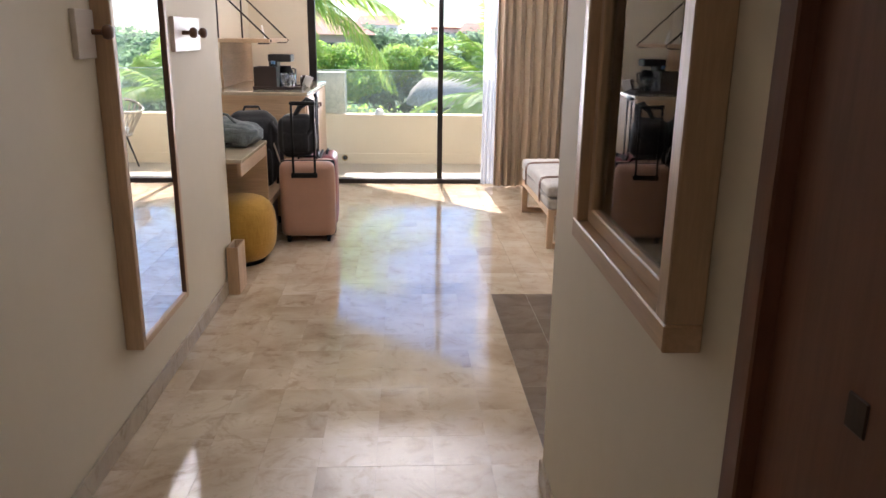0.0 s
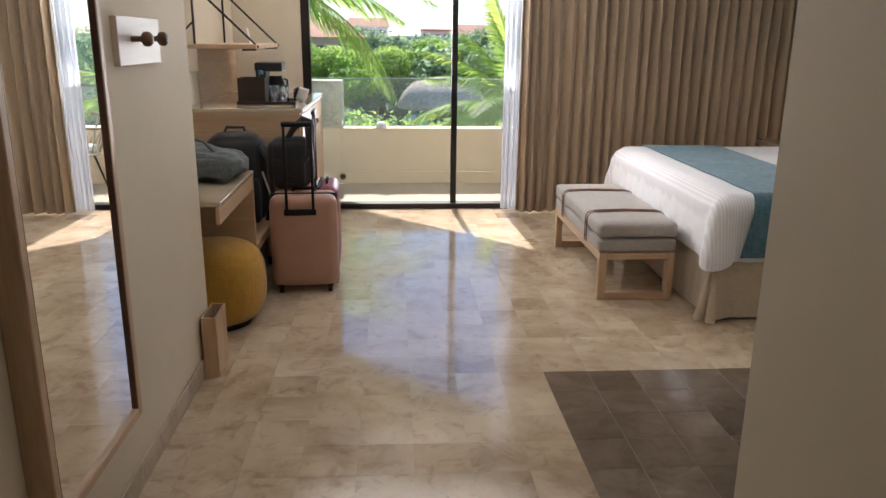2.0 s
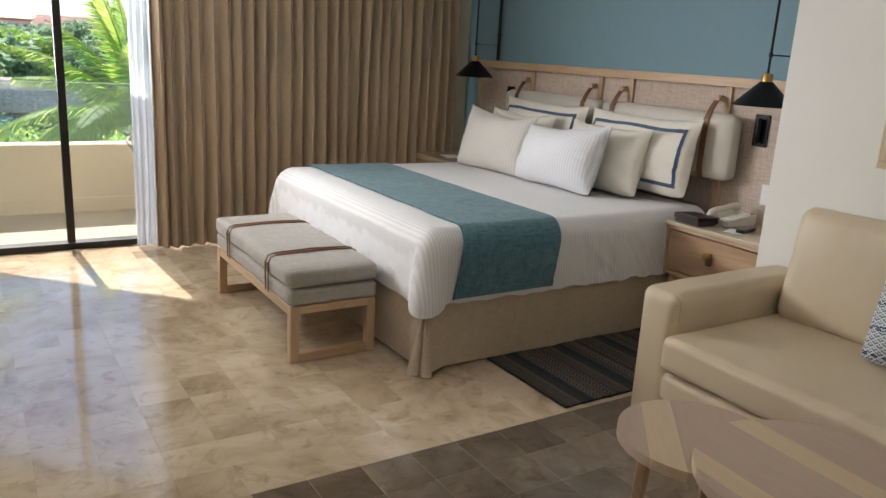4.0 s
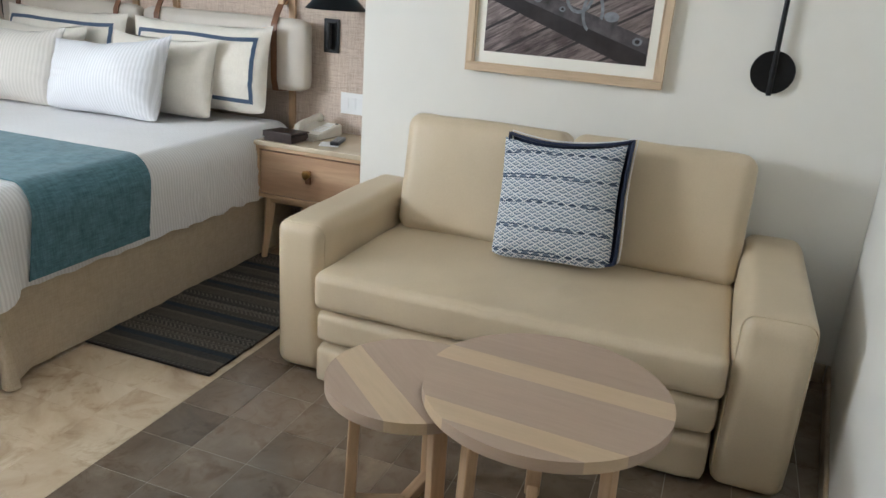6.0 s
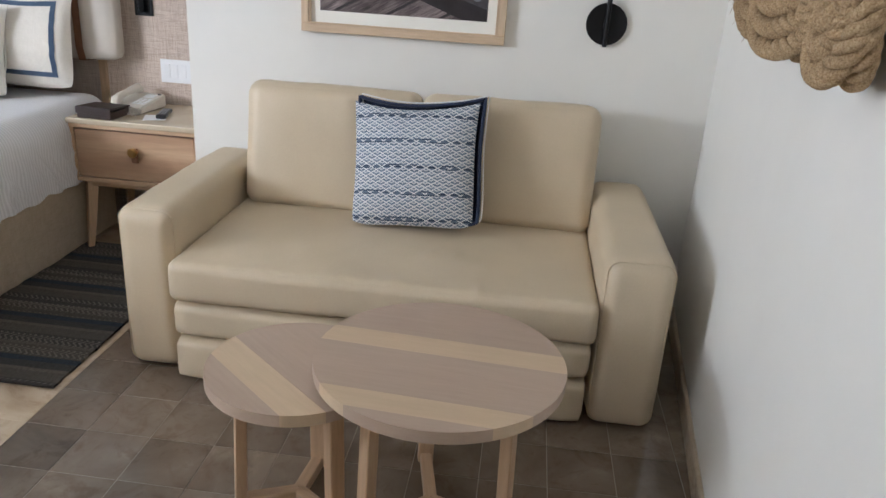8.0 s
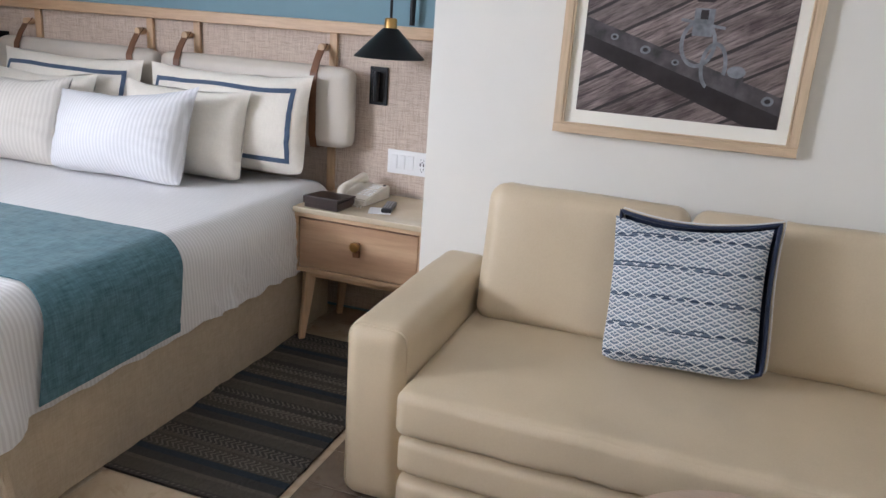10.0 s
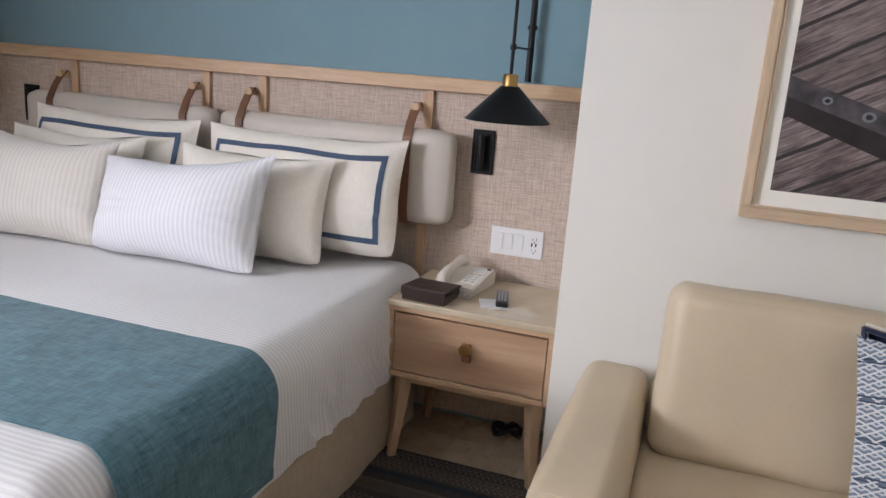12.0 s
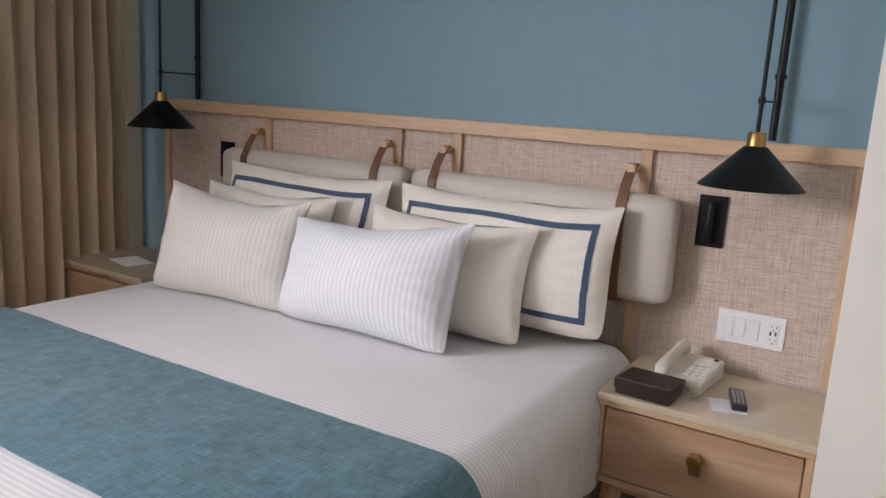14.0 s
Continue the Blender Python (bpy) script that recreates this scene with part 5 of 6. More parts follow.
# dark strips added along the stiles: the shade inside the frame, as colour
for y0, y1 in ((MF, MF + .005), (MW - MF - .005, MW - MF)):
    part("inner_lip", box(.055, MD - .002, y0, y1, MF, MH - MF), M_WALNUTPEG, mi, "dark brown strip standing in for shade inside the frame")
part("backing", box(.005, .049, MF, MW - MF, MF, MH - MF), M_OAK, mi)
part("mirror_glass", box(.049, .055, MF, MW - MF, MF, MH - MF), M_MIRROR, mi, "clear silver mirror glass")


def hook_rack(y0, y1, pegs):
    t = thing("hook_rack", "pale wall plate with turned dark wooden pegs", "coat hook", pose(LX, y0, 1.377), "coat hooks in the corridor")
    part("plate", box(0, .020, 0, y1 - y0, 0, .152, .002, 1), M_PALEPLATE, t)
    for y in pegs:
        k = part("peg", lathe([(.0, 0), (.009, 0), (.009, .030), (.013, .036), (.021, .040), (.024, .048), (.023, .060), (.016, .068), (0, .070)], 20), M_WALNUTPEG, t, "turned dark wooden peg", True, 50)
        k.matrix_basis = pose(.018, y, .083, 0, 90, 0)
    return t


hook_rack(3.985, 4.415, (.125, .295))
hook_rack(2.95, 3.090, (.12,))

# framed photograph on the opposite corridor wall
pr = thing("framed_picture", "deep oak framed dark photograph behind glass in the corridor", "picture", pose(RX + .004, 1.50, 1.01, 0, 0, -math.degrees(math.atan(SLANT))))
PW, PH = .70, 1.05
for z0, z1 in ((0, .045), (PH - .045, PH)):
    part("frame_rail", box(-.060, 0, 0, PW, z0, z1, .003, 1), M_OAK, pr)
    part("inner_rail", box(-.035, 0, .075, PW - .075, z0 + (.045 if z0 == 0 else -.035), z0 + (.080 if z0 == 0 else .0), .003, 1), M_OAK, pr)
for y0 in (0, PW - .045):
    part("frame_stile", box(-.060, 0, y0, y0 + .045, .045, PH - .045, .003, 1), M_OAKZ, pr)
for y0 in (.045, PW - .080):
    part("inner_stile", box(-.035, 0, y0, y0 + .035, .045, PH - .045, .003, 1), M_OAKZ, pr)
part("photo", box(-.010, -.004, .080, PW - .080, .080, PH - .080), plain("dark_photo", (.05, .045, .045), .4, 0, .6, 5, 0, 60), pr, "dark photograph")
g = part("glass", box(-.020, -.018, .080, PW - .080, .080, PH - .080), pane_mat("picture_glass", (.96, .98, .97), 2.0), pr, "reflecting picture glass")
g.visible_shadow = False

th = thing("thermostat", "small white wall thermostat with grey display", "thermostat", pose(RX + .022, 2.33, 1.47, 0, 0, -math.degrees(math.atan(SLANT))))
part("body", box(-.018, 0, -.045, .045, 0, .13, .004, 2), M_PLASTIC, th)
part("display", box(-.020, -.018, -.030, .030, .035, .115, .001, 1), M_INK, th, "grey display")

# bathroom door
dr = thing("door_1", "dark reddish wooden bathroom door, closed", "door", pose(RX, .46, 0), "", "structure")
part("door_leaf", box(.012, .052, .045, .855, .01, 2.06, .002, 1), M_DOOR, dr)
for y0, y1 in ((.0, .045), (.855, .90)):
    part("door_jamb", box(-.012, .06, y0, y1, 0, 2.10, .003, 1), M_DOOR, dr)
part("door_head", box(-.012, .06, .045, .855, 2.06, 2.10, .003, 1), M_DOOR, dr)
part("lock_plate", box(.009, .013, .655, .69, 1.085, 1.125, .002, 1), plain("dark_bronze_plate", (.04, .02, .013), .4, .5), dr, "dark metal lock plate")

# ---------------------------------------------------------------- desk recess
bi = thing("waste_bin", "slim open oak waste bin against the wall", "waste bin", pose(-.951, 4.68, 0))
for bx in ((0, .065, 0, .010), (0, .065, .190, .200)):
    part("side", box(*bx, .0, .28, .001, 1), M_OAKZ, bi)
part("side", box(0, .008, .010, .190, 0, .28, .001, 1), M_OAKZ, bi)
part("side", box(.057, .065, .010, .190, 0, .28, .001, 1), M_OAKZ, bi)
part("bottom", box(.008, .057, .010, .190, 0, .01), M_OAKZ, bi)

DF = -.874
dk = thing("desk", "built-in oak writing desk with polished cream top", "desk", pose(0, 0, 0))
part("top", box(DX, DF, 4.872, 5.714, .735, .757, .003, 2), M_STONETOP, dk, "polished cream stone top")
part("apron", box(DF - .025, DF - .006, 4.872, 5.69, .655, .735, .002, 1), M_OAK, dk)
part("end_panel", box(DX, DF - .004, 5.690, 5.714, .30, .735, .002, 1), M_OAKX, dk)
part("back_rail", box(DX, DX + .03, 4.872, 5.69, .757, .86, .003, 1), M_OAK, dk)

lb = thing("luggage_bench", "low oak luggage bench on a black plinth", "luggage bench", pose(0, 0, 0))
part("top", box(DX, DF, 5.72, 6.40, .285, .335, .003, 1), M_OAK, lb)
part("plinth", box(DX, DF - .06, 5.76, 6.40, 0, .285), M_BLACK, lb, "recessed black plinth")

br = thing("bar_cabinet", "oak minibar cabinet with polished stone top", "cabinet", pose(0, 0, 0))
BF = -.672
part("top", box(DX, BF, 6.405, 7.86, 1.003, 1.028, .003, 2), M_STONETOP, br, "polished cream stone top")
part("side_panel", box(DX, BF - .02, 6.41, 6.435, .06, 1.003, .002, 1), M_OAKX, br)
part("side_panel", box(DX, BF - .02, 7.83, 7.855, .06, 1.003, .002, 1), M_OAKX, br)
part("body", box(DX, BF - .03, 6.435, 7.83, .06, 1.003), M_OAK, br)
part("plinth", box(DX, BF - .07, 6.43, 7.84, 0, .06), M_BLACK, br)
for y0, y1, ky in ((6.44, 7.13, 7.05), (7.14, 7.825, 7.22)):
    d = part("door", box(BF - .03, BF - .008, y0, y1, .075, .99, .002, 1), M_OAKZ, br, "oak veneered cabinet door")
    k = part("knob", lathe([(0, 0), (.020, 0), (.020, .024), (.016, .028), (0, .028)], 18), M_WALNUTPEG, d, "round wooden knob", True, 50)
    k.matrix_basis = pose(BF - .008, ky, .87, 0, 90, 0)

tagged(part("wall_panel", box(DX, DX + .018, 6.86, WY, 1.028, 1.385, .002, 1), M_OAK), "oak back panel above the bar cabinet", "wall panel", "", "structure")
dm = thing("desk_mirror", "frameless mirror on the wall above the desk", "mirror", pose(0, 0, 0))
part("mirror_glass", box(DX, DX + .012, 5.05, 6.84, 1.24, 2.15, .002, 1), M_MIRROR, dm)

sh = thing("hanging_shelf", "oak wall shelf hung from dark leather straps", "shelf", pose(0, 0, 0))
part("board", box(DX, -1.00, 6.75, 7.80, 1.387, 1.417, .003, 1), M_OAK, sh)
for y in (6.80, 7.74):
    part("strap", tube([(DX + .012, y, 1.80), (-1.012, y, 1.417), (-.994, y, 1.402), (-1.012, y, 1.383), (-1.10, y, 1.381)], .008, 6), M_DKLEATHER, sh, "dark leather strap", True, 60)
    part("strap", tube([(DX + .012, y, 1.80), (DX + .012, y, 1.417)], .008, 6), M_DKLEATHER, sh, "dark leather strap", True, 60)
    k = part("peg", lathe([(0, 0), (.016, 0), (.016, .03), (0, .032)], 14), M_OAKX, sh, "", True, 50)
    k.matrix_basis = pose(DX, y, 1.80, 0, 90, 0)
tg = tagged(part("paper_tag", box(-.001, .001, -.035, .035, 0, .11), M_PAPER), "white paper tag standing on the shelf", "tag")
tg.matrix_world = pose(-1.12, 7.25, 1.4175, 0, -12, 0)

# things on the bar
BT = 1.0285
tr_ = thing("serving_tray", "dark brown tray on the bar", "tray", pose(-.93, 6.84, BT))
part("base", box(-.21, .18, -.14, .16, 0, .008, .003, 1), M_DKLEATHER, tr_)
for bx in ((-.21, .18, -.14, -.130), (-.21, .18, .150, .16), (-.21, -.200, -.13, .15), (.170, .18, -.13, .15)):
    part("rim", box(*bx, .008, .022, .002, 1), M_DKLEATHER, tr_)
cd = thing("caddy_box", "dark brown leather amenity box on the tray", "box", pose(-1.045, 6.83, BT + .008))
for bx in ((-.09, .09, -.09, -.082), (-.09, .09, .082, .09), (-.09, -.082, -.082, .082), (.082, .09, -.082, .082)):
    part("side", box(*bx, 0, .165, .002, 1), M_DKLEATHER, cd)
part("base", box(-.082, .082, -.082, .082, 0, .006), M_DKLEATHER, cd)
M_BOTTLE = glass_mat("blue_bottle", (.55, .72, .85), .05)
M_GLASS = glass_mat("drinking_glass", (.97, .98, .98), .0)
M_BLUECAP = plain("blue_cap", (.10, .25, .50), .4)
for x, y in ((-1.00, 6.86), (-.985, 6.80)):
    bt = thing("water_bottle", "small clear water bottle with blue cap in the box", "bottle", pose(x, y, BT + .015), "water bottles")
    part("bottle", lathe([(0, 0), (.028, 0), (.031, .01), (.031, .13), (.014, .165), (.013, .18), (0, .18)], 18), M_BOTTLE, bt, "", True, 50)
    part("cap", lathe([(0, .18), (.015, .18), (.015, .203), (0, .203)], 16), M_BLUECAP, bt, "blue screw cap", True, 50)
for x, y in ((-.905, 6.79), (-.845, 6.82), (-.875, 6.87)):
    gl = tagged(part("drinking_glass", lathe([(.036, 0), (.038, .002), (.030, .115), (0, .118), (0, .106), (.0275, .104), (.034, .002), (.036, 0)], 22, None, False), M_GLASS, None, "", True, 50), "upturned clear drinking glass on the tray", "glass", "drinking glasses")
    gl.matrix_world = pose(x, y, BT + .008)
cm = thing("coffee_maker", "black coffee maker with steel trim", "coffee maker", pose(-.965, 7.08, BT))
part("base", box(-.09, .09, -.10, .10, 0, .03, .008, 2), M_REMOTE, cm)
part("column", box(-.09, -.02, -.09, .09, .03, .22, .008, 2), M_REMOTE, cm)
part("head", box(-.095, .095, -.10, .10, .205, .265, .010, 2), M_REMOTE, cm)
part("jug", lathe([(0, .032), (.055, .032), (.064, .07), (.062, .12), (.045, .16), (.048, .172), (0, .172)], 22), M_BLACK, cm, "", True, 50).matrix_basis = pose(.035, 0, 0)
part("jug_handle", tube([(.09, 0, .15), (.115, 0, .145), (.115, 0, .07), (.09, 0, .06)], .008, 8), M_REMOTE, cm, "", True, 60)
sp = thing("sachet_stack", "foil coffee sachets leaning beside the coffee maker", "sachets", pose(-.765, 6.98, BT))
M_FOIL = plain("foil", (.55, .52, .50), .25, .8, .3, 20, .4, 60)
for k in range(3):
    s_ = part("sachet", soft_box(.07, .012, .10, .005, 5, (0, .004, 0), .002, k), (M_FOIL, M_DKLEATHER, M_PAPER)[k], sp)
    s_.matrix_basis = pose(.015 * k, -.012 * k, .052, 14 + 6 * k, 8 * k, 20)

# pouf
M_MUSTARD = fabric("mustard_knit", (.42, .22, .03), (.58, .335, .06), 120, .95, .5, .7)
pf = thing("pouf", "round mustard-yellow upholstered pouf under the desk", "pouf", pose(-1.035, 5.38, 0))
prof = []
for k in range(19):
    a = -math.pi / 2 + math.pi * k / 18
    prof.append((.255 * abs(math.cos(a)) ** .45, .225 + .213 * math.copysign(abs(math.sin(a)) ** .8, math.sin(a))))
part("cover", lathe(prof, 48), M_MUSTARD, pf, "", True, 70)
part("foot_ring", lathe([(0, 0), (.17, 0), (.17, .016), (0, .016)], 32), M_BLACK, pf, "", True)

# ---------------------------------------------------------------- luggage
M_ROSE = plain("rose_shell", (.46, .27, .19), .38, 0, .06, 5, .05, 160)
M_ROSE2 = plain("wine_red_shell", (.30, .06, .07), .4, 0, .08, 5, .05, 160)
M_NYLON = fabric("black_nylon", (.010, .010, .011), (.028, .028, .030), 300, .7, .3)
M_GREENBAG = fabric("grey_green_nylon", (.055, .065, .066), (.15, .18, .18), 200, .75, .3)


def suitcase(m, label, shell, handle_x, handle_top, handle_y=0.0):
    """Own axes: x across, y deep (0 at the back handle side), z up."""
    t = thing("suitcase", label, "suitcase", m, "suitcases beside the desk")
    w, d, z0, z1 = .385, .235, .045, .585
    part("shell", soft_box(w, d * .5, z1 - z0, .045, 16, (.004, .006, .003), 0, 1, shift=(0, d * .25, (z0 + z1) / 2)), shell, t, "", True, 60)
    part("shell", soft_box(w, d * .5, z1 - z0, .045, 16, (.004, .006, .003), 0, 1, shift=(0, d * .75, (z0 + z1) / 2)), shell, t, "", True, 60)
    part("zip_band", soft_box(w + .006, .022, z1 - z0 + .006, .010, 10, (0, 0, 0), 0, 1, shift=(0, d * .5, (z0 + z1) / 2)), M_NYLON, t, "black zip band", True, 60)
    for x in (-w / 2 + .05, w / 2 - .05):
        for y in (.035, d - .035):
            wh = part("wheel", tube([(x - .012, y, .024), (x + .012, y, .024)], .024, 16), M_BLACK, t, "twin caster wheel", True, 40)
            part("fork", box(x - .018, x + .018, y - .016, y + .016, .030, .062, .005, 1), M_BLACK, wh)
    for x in (handle_x - .075, handle_x + .075):
        part("handle_post", box(x - .008, x + .008, handle_y - .014, handle_y - .002, .50, handle_top, .002, 1), M_BLACK, t)
    part("handle_grip", box(handle_x - .088, handle_x + .088, handle_y - .020, handle_y + .004, handle_top, handle_top + .028, .008, 2), M_BLACK, t, "", True, 50)
    part("handle_socket", box(handle_x - .092, handle_x + .092, handle_y - .012, handle_y + .004, .478 + (.085 if handle_y else 0), .515 + (.085 if handle_y else 0), .005, 1), M_BLACK, t)
    part("top_handle", tube([(-.07, d * .7, z1 - .005), (-.06, d * .7, z1 + .022), (.06, d * .7, z1 + .022), (.07, d * .7, z1 - .005)], .009, 8), M_BLACK, t, "", True, 60)
    return t


suitcase(pose(-.625, 5.815, 0, 0, 0, 3), "rose hard-shell cabin suitcase with raised handle", M_ROSE, -.015, .985)
suitcase(pose(-.685, 6.275, 0, 0, 0, -88), "wine-red hard-shell suitcase behind the rose one", M_ROSE2, .06, 1.015, .105)

hb2 = thing("black_shoulder_bag", "small black shoulder bag on the suitcase", "bag", pose(-.715, 6.075, .594))
part("body", soft_box(.24, .16, .30, .06, 14, (.02, .02, .01), .008, 3, shift=(0, 0, .15)), M_NYLON, hb2, "", True, 70)
part("strap", tube([(-.02, -.03, .28), (.03, -.04, .36), (.09, -.05, .41), (.115, -.05, .40), (.12, -.06, .30), (.11, -.07, .20), (.06, -.09, .14)], [.016, .02, .026, .026, .022, .018, .014], 8), M_NYLON, hb2, "", True, 70)
part("pocket", soft_box(.18, .03, .15, .012, 8, (0, .01, 0), .003, 4, shift=(0, -.085, .11)), M_NYLON, hb2, "", True, 70)

bp = thing("backpack", "black backpack standing on the luggage bench", "backpack", pose(-1.06, 6.20, .336, 0, 0, 8))
part("body", soft_box(.34, .22, .56, .09, 18, (.02, .03, .01), .012, 6, shift=(0, 0, .285)), M_NYLON, bp, "", True, 70)
part("front_pocket", soft_box(.27, .06, .28, .03, 10, (0, .02, 0), .006, 7, shift=(0, -.125, .17)), M_NYLON, bp, "", True, 70)
part("grab_handle", tube([(-.07, .02, .545), (-.05, .02, .60), (.05, .02, .60), (.07, .02, .545)], .010, 8), M_NYLON, bp, "", True, 70)
for x in (-.12, .14):
    part("shoulder_strap", tube([(x, -.09, .50), (x + .06, -.16, .40), (x + .07, -.17, .22), (x + .03, -.13, .05)], .018, 8, None, True, .4), M_NYLON, bp, "", True, 70)
part("side_strap", tube([(.15, -.08, .34), (.20, -.12, .18), (.185, -.14, .03), (.20, -.2, .012)], .007, 6), M_PALEPLATE, bp, "pale webbing strap", True, 70)

gb = thing("duffel_bag", "dark grey-green soft backpack lying on the desk", "bag", pose(-1.12, 5.47, .757, 0, 0, -10))
part("body", soft_box(.46, .30, .14, .06, 26, (.02, .02, .015), .034, 8, shift=(0, 0, .077)), M_GREENBAG, gb, "", True, 70)
part("handle", tube([(-.11, -.03, .14), (-.07, -.05, .20), (.0, -.055, .215), (.07, -.05, .20), (.12, -.03, .14)], .014, 8, None, True, .6), M_GREENBAG, gb, "", True, 70)
part("pocket", soft_box(.26, .03, .09, .014, 8, (0, .01, 0), .006, 9, shift=(0, -.14, .065)), M_NYLON, gb, "", True, 70)


# ---------------------------------------------------------------- balcony things
M_WICKER = plain("pale_wicker_cord", (.42, .36, .28), .7, 0, .2, 30, .3, 200)
ch = thing("balcony_chair", "woven cord armchair on thin dark legs on the balcony", "chair", pose(1.33, 8.98, -.02))
for k in range(26):
    a0 = radians(100 + 330 * k / 25)
    lo = (.22 * math.cos(a0), .22 * math.sin(a0), .40)
    hi_a = a0 + radians(14)
    hi = (.36 * math.cos(hi_a), .34 * math.sin(hi_a), .74 - .10 * max(0, -math.cos(hi_a - radians(20))))
    part("cord", tube([lo, ((lo[0] + hi[0]) * .56, (lo[1] + hi[1]) * .56, .58), hi], .008, 6), M_WICKER, ch, "", True, 60)
part("top_ring", tube([(.36 * math.cos(radians(100 + 345 * k / 40)), .34 * math.sin(radians(100 + 345 * k / 40)), .74 - .10 * max(0, -math.cos(radians(80 + 345 * k / 40)))) for k in range(41)], .014, 8), M_WICKER, ch, "", True, 60)
part("seat", lathe([(0, .37), (.22, .37), (.235, .385), (.22, .40), (0, .405)], 28), M_WICKER, ch, "", True, 50)
part("seat_cushion", lathe([(0, .405), (.19, .405), (.205, .43), (.19, .46), (0, .465)], 28), M_LINEN, ch, "white seat pad", True, 50)
for k in range(4):
    a = radians(45 + 90 * k)
    part("leg", tube([(.17 * math.cos(a), .17 * math.sin(a), .375), (.29 * math.cos(a), .29 * math.sin(a), 0)], [.012, .010], 8), M_FRAME, ch, "", True, 60)
part("back_pad", soft_box(.08, .34, .30, .03, 10, (.01, .01, .01), .004, 2, shift=(.27, .06, .60)), M_LINEN, ch, "white back pad", True, 60)
dl = thing("parapet_lamp", "small white dome lamp on the parapet", "lamp", pose(-.22, 9.53, .555))
part("dome", lathe([(0, 0), (.055, 0), (.060, .012), (.048, .045), (.025, .062), (0, .066)], 22), M_PLASTIC, dl, "", True, 60)
part("base_ring", lathe([(0, -.002), (.064, -.002), (.064, .006), (0, .006)], 22), M_PLASTIC, dl, "", True, 40)
dn = thing("drain_outlet", "small round drain outlet low in the parapet", "drain", pose(-.63, 9.458, .05, 90, 0, 0))
part("ring", lathe([(.026, 0), (.036, 0), (.036, .008), (.026, .008), (.026, 0)], 20, None, False), M_BRASS, dn, "", True, 40)
part("grate", lathe([(0, 0), (.026, 0), (.026, .003), (0, .003)], 20), M_SLOT, dn)
M_STUCCO = plain("rough_stucco", (.62, .60, .50), .9, 0, .25, 30, .9, 60)
structure("outer_pier", box(-1.6, -.64, 9.78, 10.1, -3, 1.02, .01, 2), M_STUCCO, "rough pale stucco pier outside the balustrade", "wall")

# ---------------------------------------------------------------- outside
GZ = -5.6


def leaf_mat(name, dark, mid, lite):
    m, nt, p = nodes_of(name)
    geo = nt.nodes.new("ShaderNodeNewGeometry")
    big = noise_node(nt, coords(nt), .55, 3)
    ad = nt.nodes.new("ShaderNodeMath")
    ad.operation = "MULTIPLY_ADD"
    ad.inputs[1].default_value = .45
    link(nt, geo.outputs["Random Per Island"], ad.inputs[0])
    mu = nt.nodes.new("ShaderNodeMath")
    mu.operation, mu.inputs[1].default_value = "MULTIPLY", .75
    link(nt, big.outputs[0], mu.inputs[0])
    link(nt, mu.outputs[0], ad.inputs[2])
    col = ramp(nt, ad.outputs[0], [(.3, dark), (.55, mid), (.8, lite)])
    link(nt, col.outputs[0], p.inputs["Base Color"])
    p.inputs["Roughness"].default_value = .55
    tl = nt.nodes.new("ShaderNodeBsdfTranslucent")
    glow = ramp(nt, ad.outputs[0], [(.3, tuple(x * 2.0 for x in dark)), (.55, tuple(x * 1.9 for x in mid)), (.8, tuple(min(.8, x * 1.7) for x in lite))])
    link(nt, glow.outputs[0], tl.inputs[0])
    mx = nt.nodes.new("ShaderNodeMixShader")
    mx.inputs[0].default_value = .6
    out = nt.nodes["Material Output"]
    link(nt, p.outputs[0], mx.inputs[1])
    link(nt, tl.outputs[0], mx.inputs[2])
    link(nt, mx.outputs[0], out.inputs[0])
    return m


M_LEAF = leaf_mat("tree_leaf", (.12, .22, .05), (.24, .40, .075), (.42, .54, .10))
# greyer, bluer green: distance haze put into the leaf colour
M_LEAF2 = leaf_mat("haze_grey_leaf", (.12, .19, .11), (.19, .28, .155), (.27, .36, .19))
M_PALM = leaf_mat("palm_leaf", (.14, .26, .05), (.27, .40, .075), (.47, .49, .12))
M_BARK = plain("grey_bark", (.16, .13, .10), .9, 0, .3, 8, .8, 40)
M_GRASS = plain("far_ground", (.06, .10, .035), .95, 0, .5, .3, .3, 3)
structure("ground", box(-900, 900, 10.5, 2500, GZ - .5, GZ), M_GRASS, "green overgrown ground below the balcony", "ground")


